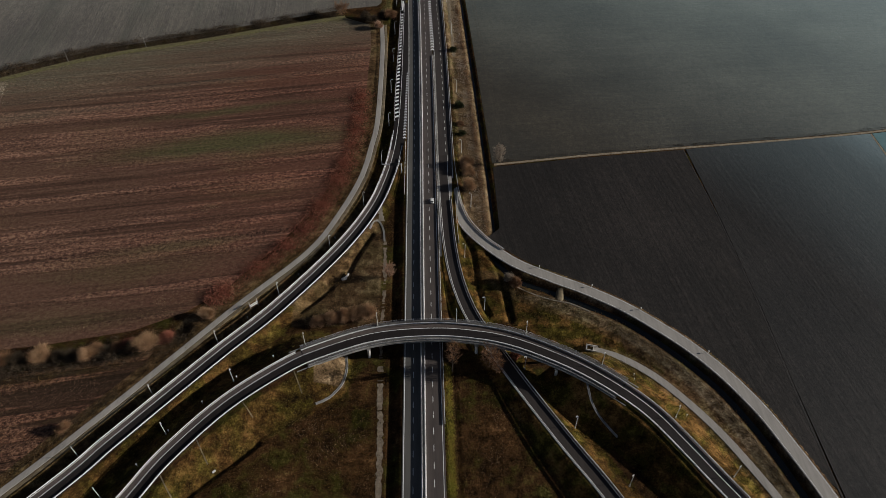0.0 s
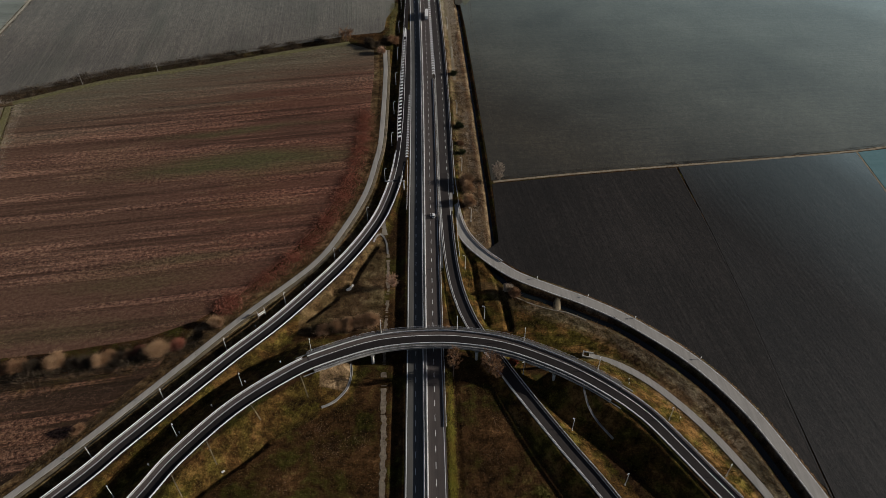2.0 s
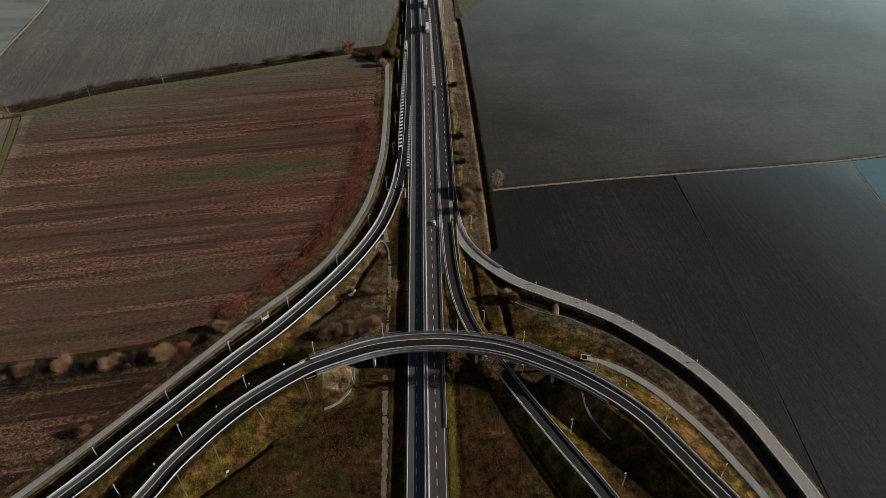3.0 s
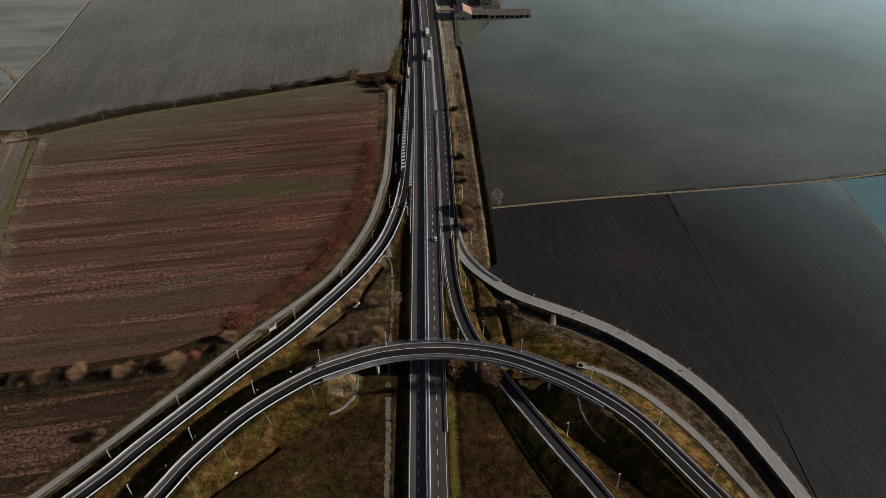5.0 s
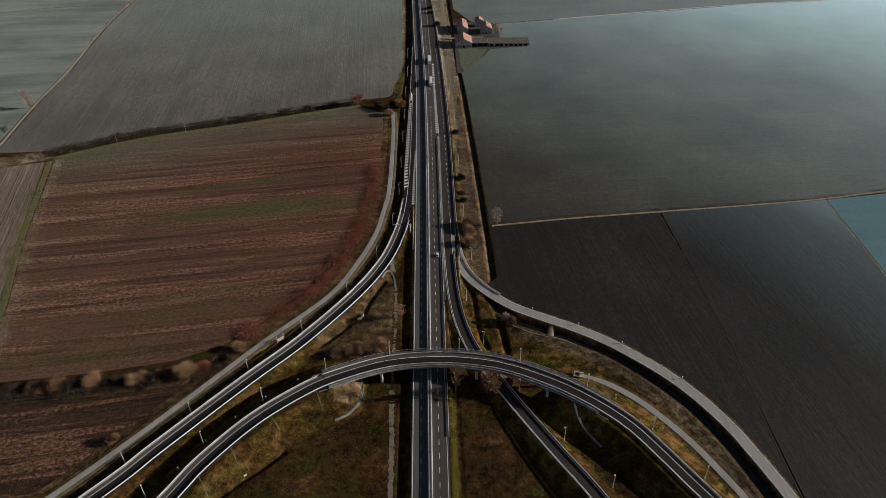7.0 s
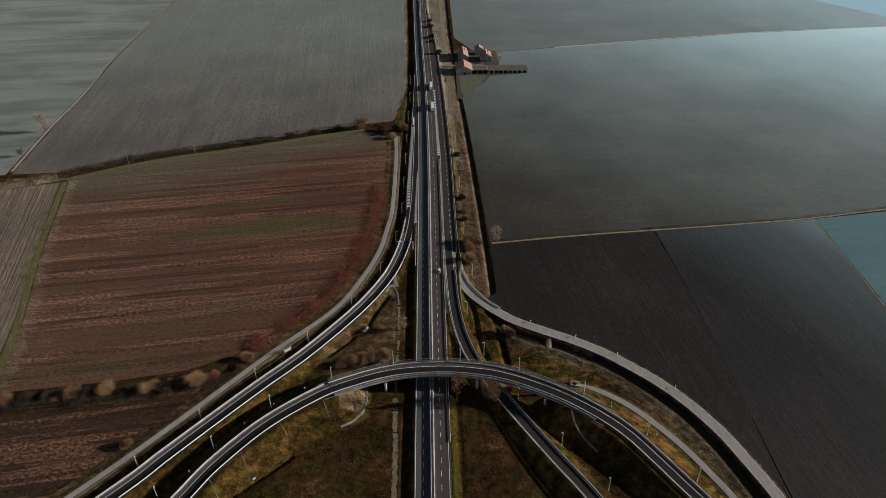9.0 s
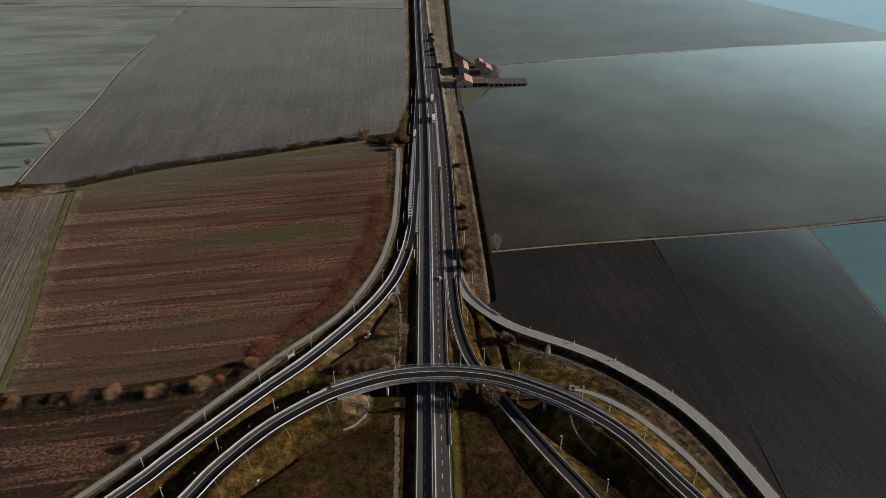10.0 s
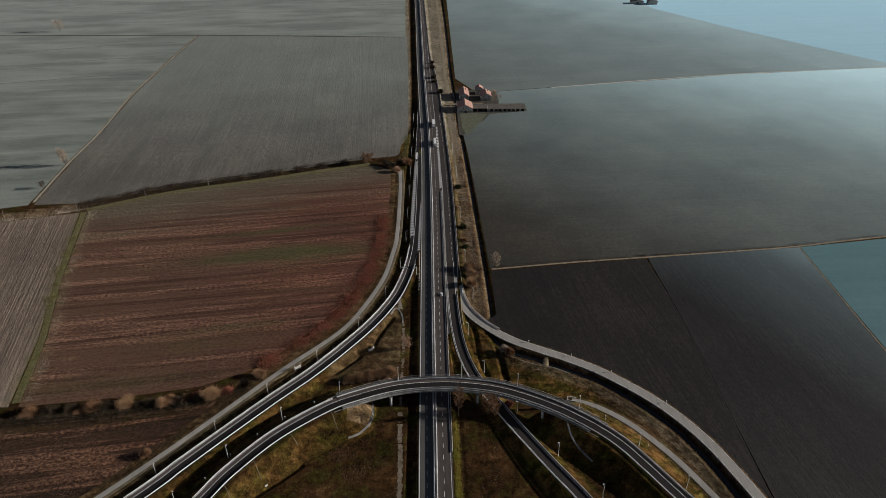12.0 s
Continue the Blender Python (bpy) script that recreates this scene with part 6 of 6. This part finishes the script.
free = (gx > -172) & (gx < 178) & (gy > 98) & (gy < 415)
for line, half in ((HIGHWAY, 9.6), (RAMP_L, 4.9), (LOOP, 5.6), (RAMP_R, 4.5), (SIDE_R, 3.5), (PATH_R, 2.2), (SIDE_L, 2.2), (COLLECT, 5.2), (DITCH_R, 1.6), (CANAL, 1.8)):
    free &= ~blocked_by(line, half)
side_x, right_x = np.interp(gy, SIDE_L[:, 1], SIDE_L[:, 0]), np.interp(gy, SIDE_R[::-1, 1], SIDE_R[::-1, 0])
free &= (gx > side_x - 9) & ((gx < right_x + 4) | ((gy > 262) & (gx < 36)))
cells = np.argwhere(free)


def tussocks(name, n, pick, h, mat, label, seed):
    r = np.random.default_rng(seed)
    c = cells[pick]
    patch = np.array([noise.noise(Vector((GX[i] * 0.06, GY[j] * 0.06, seed))) * 0.5 + 0.7 * noise.noise(Vector((GX[i] * 0.4, GY[j] * 0.4, seed))) for j, i in c])
    w = np.clip((patch + 0.1) * 2.0, 0.04, 1.5)
    c = c[r.choice(len(c), n, p=w / w.sum())]
    x, y = GX[c[:, 1]] + r.uniform(0, 1, n), GY[c[:, 0]] + r.uniform(0, 1, n)
    z = gz[c[:, 0], c[:, 1]] - 0.03
    hh = h * r.uniform(0.4, 1.3, n)
    base, tips = [], []
    for k in range(4):
        a = r.uniform(0, 6.28, n)
        b = np.stack([x + 0.12 * np.cos(a), y + 0.12 * np.sin(a), z], 1)
        base.append(b)
        tips.append(b + np.stack([np.cos(a) * 0.35 * hh, np.sin(a) * 0.35 * hh, hh], 1))
    v, f = blades(np.vstack(base), np.vstack(tips), np.tile(0.16 * r.uniform(0.6, 1.4, n), 4), seed)
    return tagged(new(name, tri_mesh(name, v, f, mat)), label, "grass", kind="stuff")


cy, cx = GY[cells[:, 0]], GX[cells[:, 1]]
lush_cell = lush[cells[:, 0], cells[:, 1]] > 0.4
tussocks("grass", 20000, ~lush_cell, 0.18, GRASS_DRY, "tussocks of dry winter grass", 5)
tussocks("grass", 26000, lush_cell, 0.17, GRASS_GREEN, "green tussocks on the road banks", 6)
tussocks("grass", 500, ~lush_cell, 0.45, TWIG_DARK, "dark dead weeds in the rough grass", 7)


# ---- stubble on the ploughed fields ----
STUBBLE = twig_mat("dry_stubble", (0.07, 0.038, 0.027), (0.15, 0.085, 0.058), (0.28, 0.175, 0.12))


def inside(x, y, pts):
    """Which points lie inside a polygon."""
    hit = np.zeros(len(x), bool)
    for (x0, y0), (x1, y1) in zip(pts, pts[1:] + pts[:1]):
        hit ^= ((y0 > y) != (y1 > y)) & (x < (x1 - x0) * (y - y0) / (y1 - y0 + 1e-12) + x0)
    return hit


def stubble(pts, n, label, seed, cut):
    """Low clumps of stubble, thickest in long broken rows."""
    r = np.random.default_rng(seed)
    p = np.array(pts)
    x, y = r.uniform(p[:, 0].min(), p[:, 0].max(), 6 * n), r.uniform(p[:, 1].min(), p[:, 1].max(), 6 * n)
    ok = inside(x, y, pts)
    x, y = x[ok], y[ok]
    w = np.array([noise.noise(Vector((a * 0.008, (b - 0.14 * a) * 0.12, seed))) + 0.7 * noise.noise(Vector((a * 0.05, b * 0.3, seed + 5))) for a, b in zip(x, y)])
    keep = w + r.normal(size=len(w)) * 0.15 > cut
    x, y = x[keep][:n], y[keep][:n]
    k = len(x)
    base, tips = [], []
    for _ in range(3):
        a = r.uniform(0, 6.28, k)
        q = np.stack([x + 0.2 * np.cos(a), y + 0.2 * np.sin(a), np.full(k, 0.05)], 1)
        base.append(q)
        tips.append(q + np.stack([np.cos(a) * 0.25, np.sin(a) * 0.25, r.uniform(0.1, 0.3, k)], 1))
    v, f = blades(np.vstack(base), np.vstack(tips), np.tile(r.uniform(0.05, 0.13, k), 3), seed)
    return tagged(new("stubble", tri_mesh("stubble", v, f, STUBBLE)), label, "stubble", kind="stuff")


stubble([(-285, 412), (-160, 465), (-60, 498), (-40, 486), (-39, 362), (-47, 322), (-60, 283), (-77, 252), (-97, 225), (-135, 201), (-172, 194), (-228, 189), (-260, 306)], 36000, "dry orange stubble in broken rows", 21, 0.12)
stubble([(-225, 170), (-172, 175), (-128, 184), (-148, 153), (-170, 126), (-235, 60), (-300, 60), (-300, 165)], 14000, "dry orange weeds and stubble", 22, 0.05)

STRAW = twig_mat("pale_straw", (0.15, 0.095, 0.055), (0.28, 0.19, 0.115), (0.46, 0.34, 0.22))
for k, (x0, y0, x1, y1, wide, n) in enumerate([(-226, 223.5, -217, 225, 3.0, 700), (-136, 256, -100, 267, 11, 3800), (-152, 245, -120, 250.5, 3.0, 1300), (-122, 282, -96, 288, 5, 1200), (-140, 309, -104, 315, 3.5, 900), (-210, 195, -150, 203, 4, 1300), (-128, 214, -112, 222, 7, 1200)]):
    thicket("stubble", curve([(x0, y0, 0), ((x0 + x1) / 2, (y0 + y1) / 2 + 0.3, 0), (x1, y1, 0)], 3.0), wide, n, 0.3, STRAW, "patch of pale straw left on the field", 120 + k)

thicket("verge_grass", curve([(-25, 512, 0), (-23.5, 535, 0), (-22.5, 575, 0)], 4.0), 6.0, 12000, 0.5, GRASS_PALE, "pale green grass on the bank beside the culvert", 142)
thicket("verge_grass", curve([(11.0, 30, 0), (11.0, 100, 0), (11.1, 174, 0)], 4.0), 2.6, 52000, 0.28, GRASS_LIME, "yellow-green grass strip beside the highway", 140)
for k, (x, y, wide, n) in enumerate([(-48, 146, 7, 260), (-41, 134, 9, 420), (-30, 140, 7, 240), (-62, 118, 8, 220), (-20, 120, 8, 160), (28, 130, 9, 260), (36, 148, 8, 220), (24, 112, 8, 220)]):
    thicket("dry_weeds", curve([(x - 6, y - 1, 0), (x, y, 0), (x + 6, y + 1.5, 0)], 2.0), wide, n, 0.5, STRAW, "scattered pale dead weeds in the grass", 150 + k)
v, f = boxes([(-82.6, 127.2, -0.5, 1.4, 0.5, 1.2, 40)])
thing("culvert_headwall", v, f, CONCRETE_PALE, "small pale concrete headwall at the ditch", "culvert")
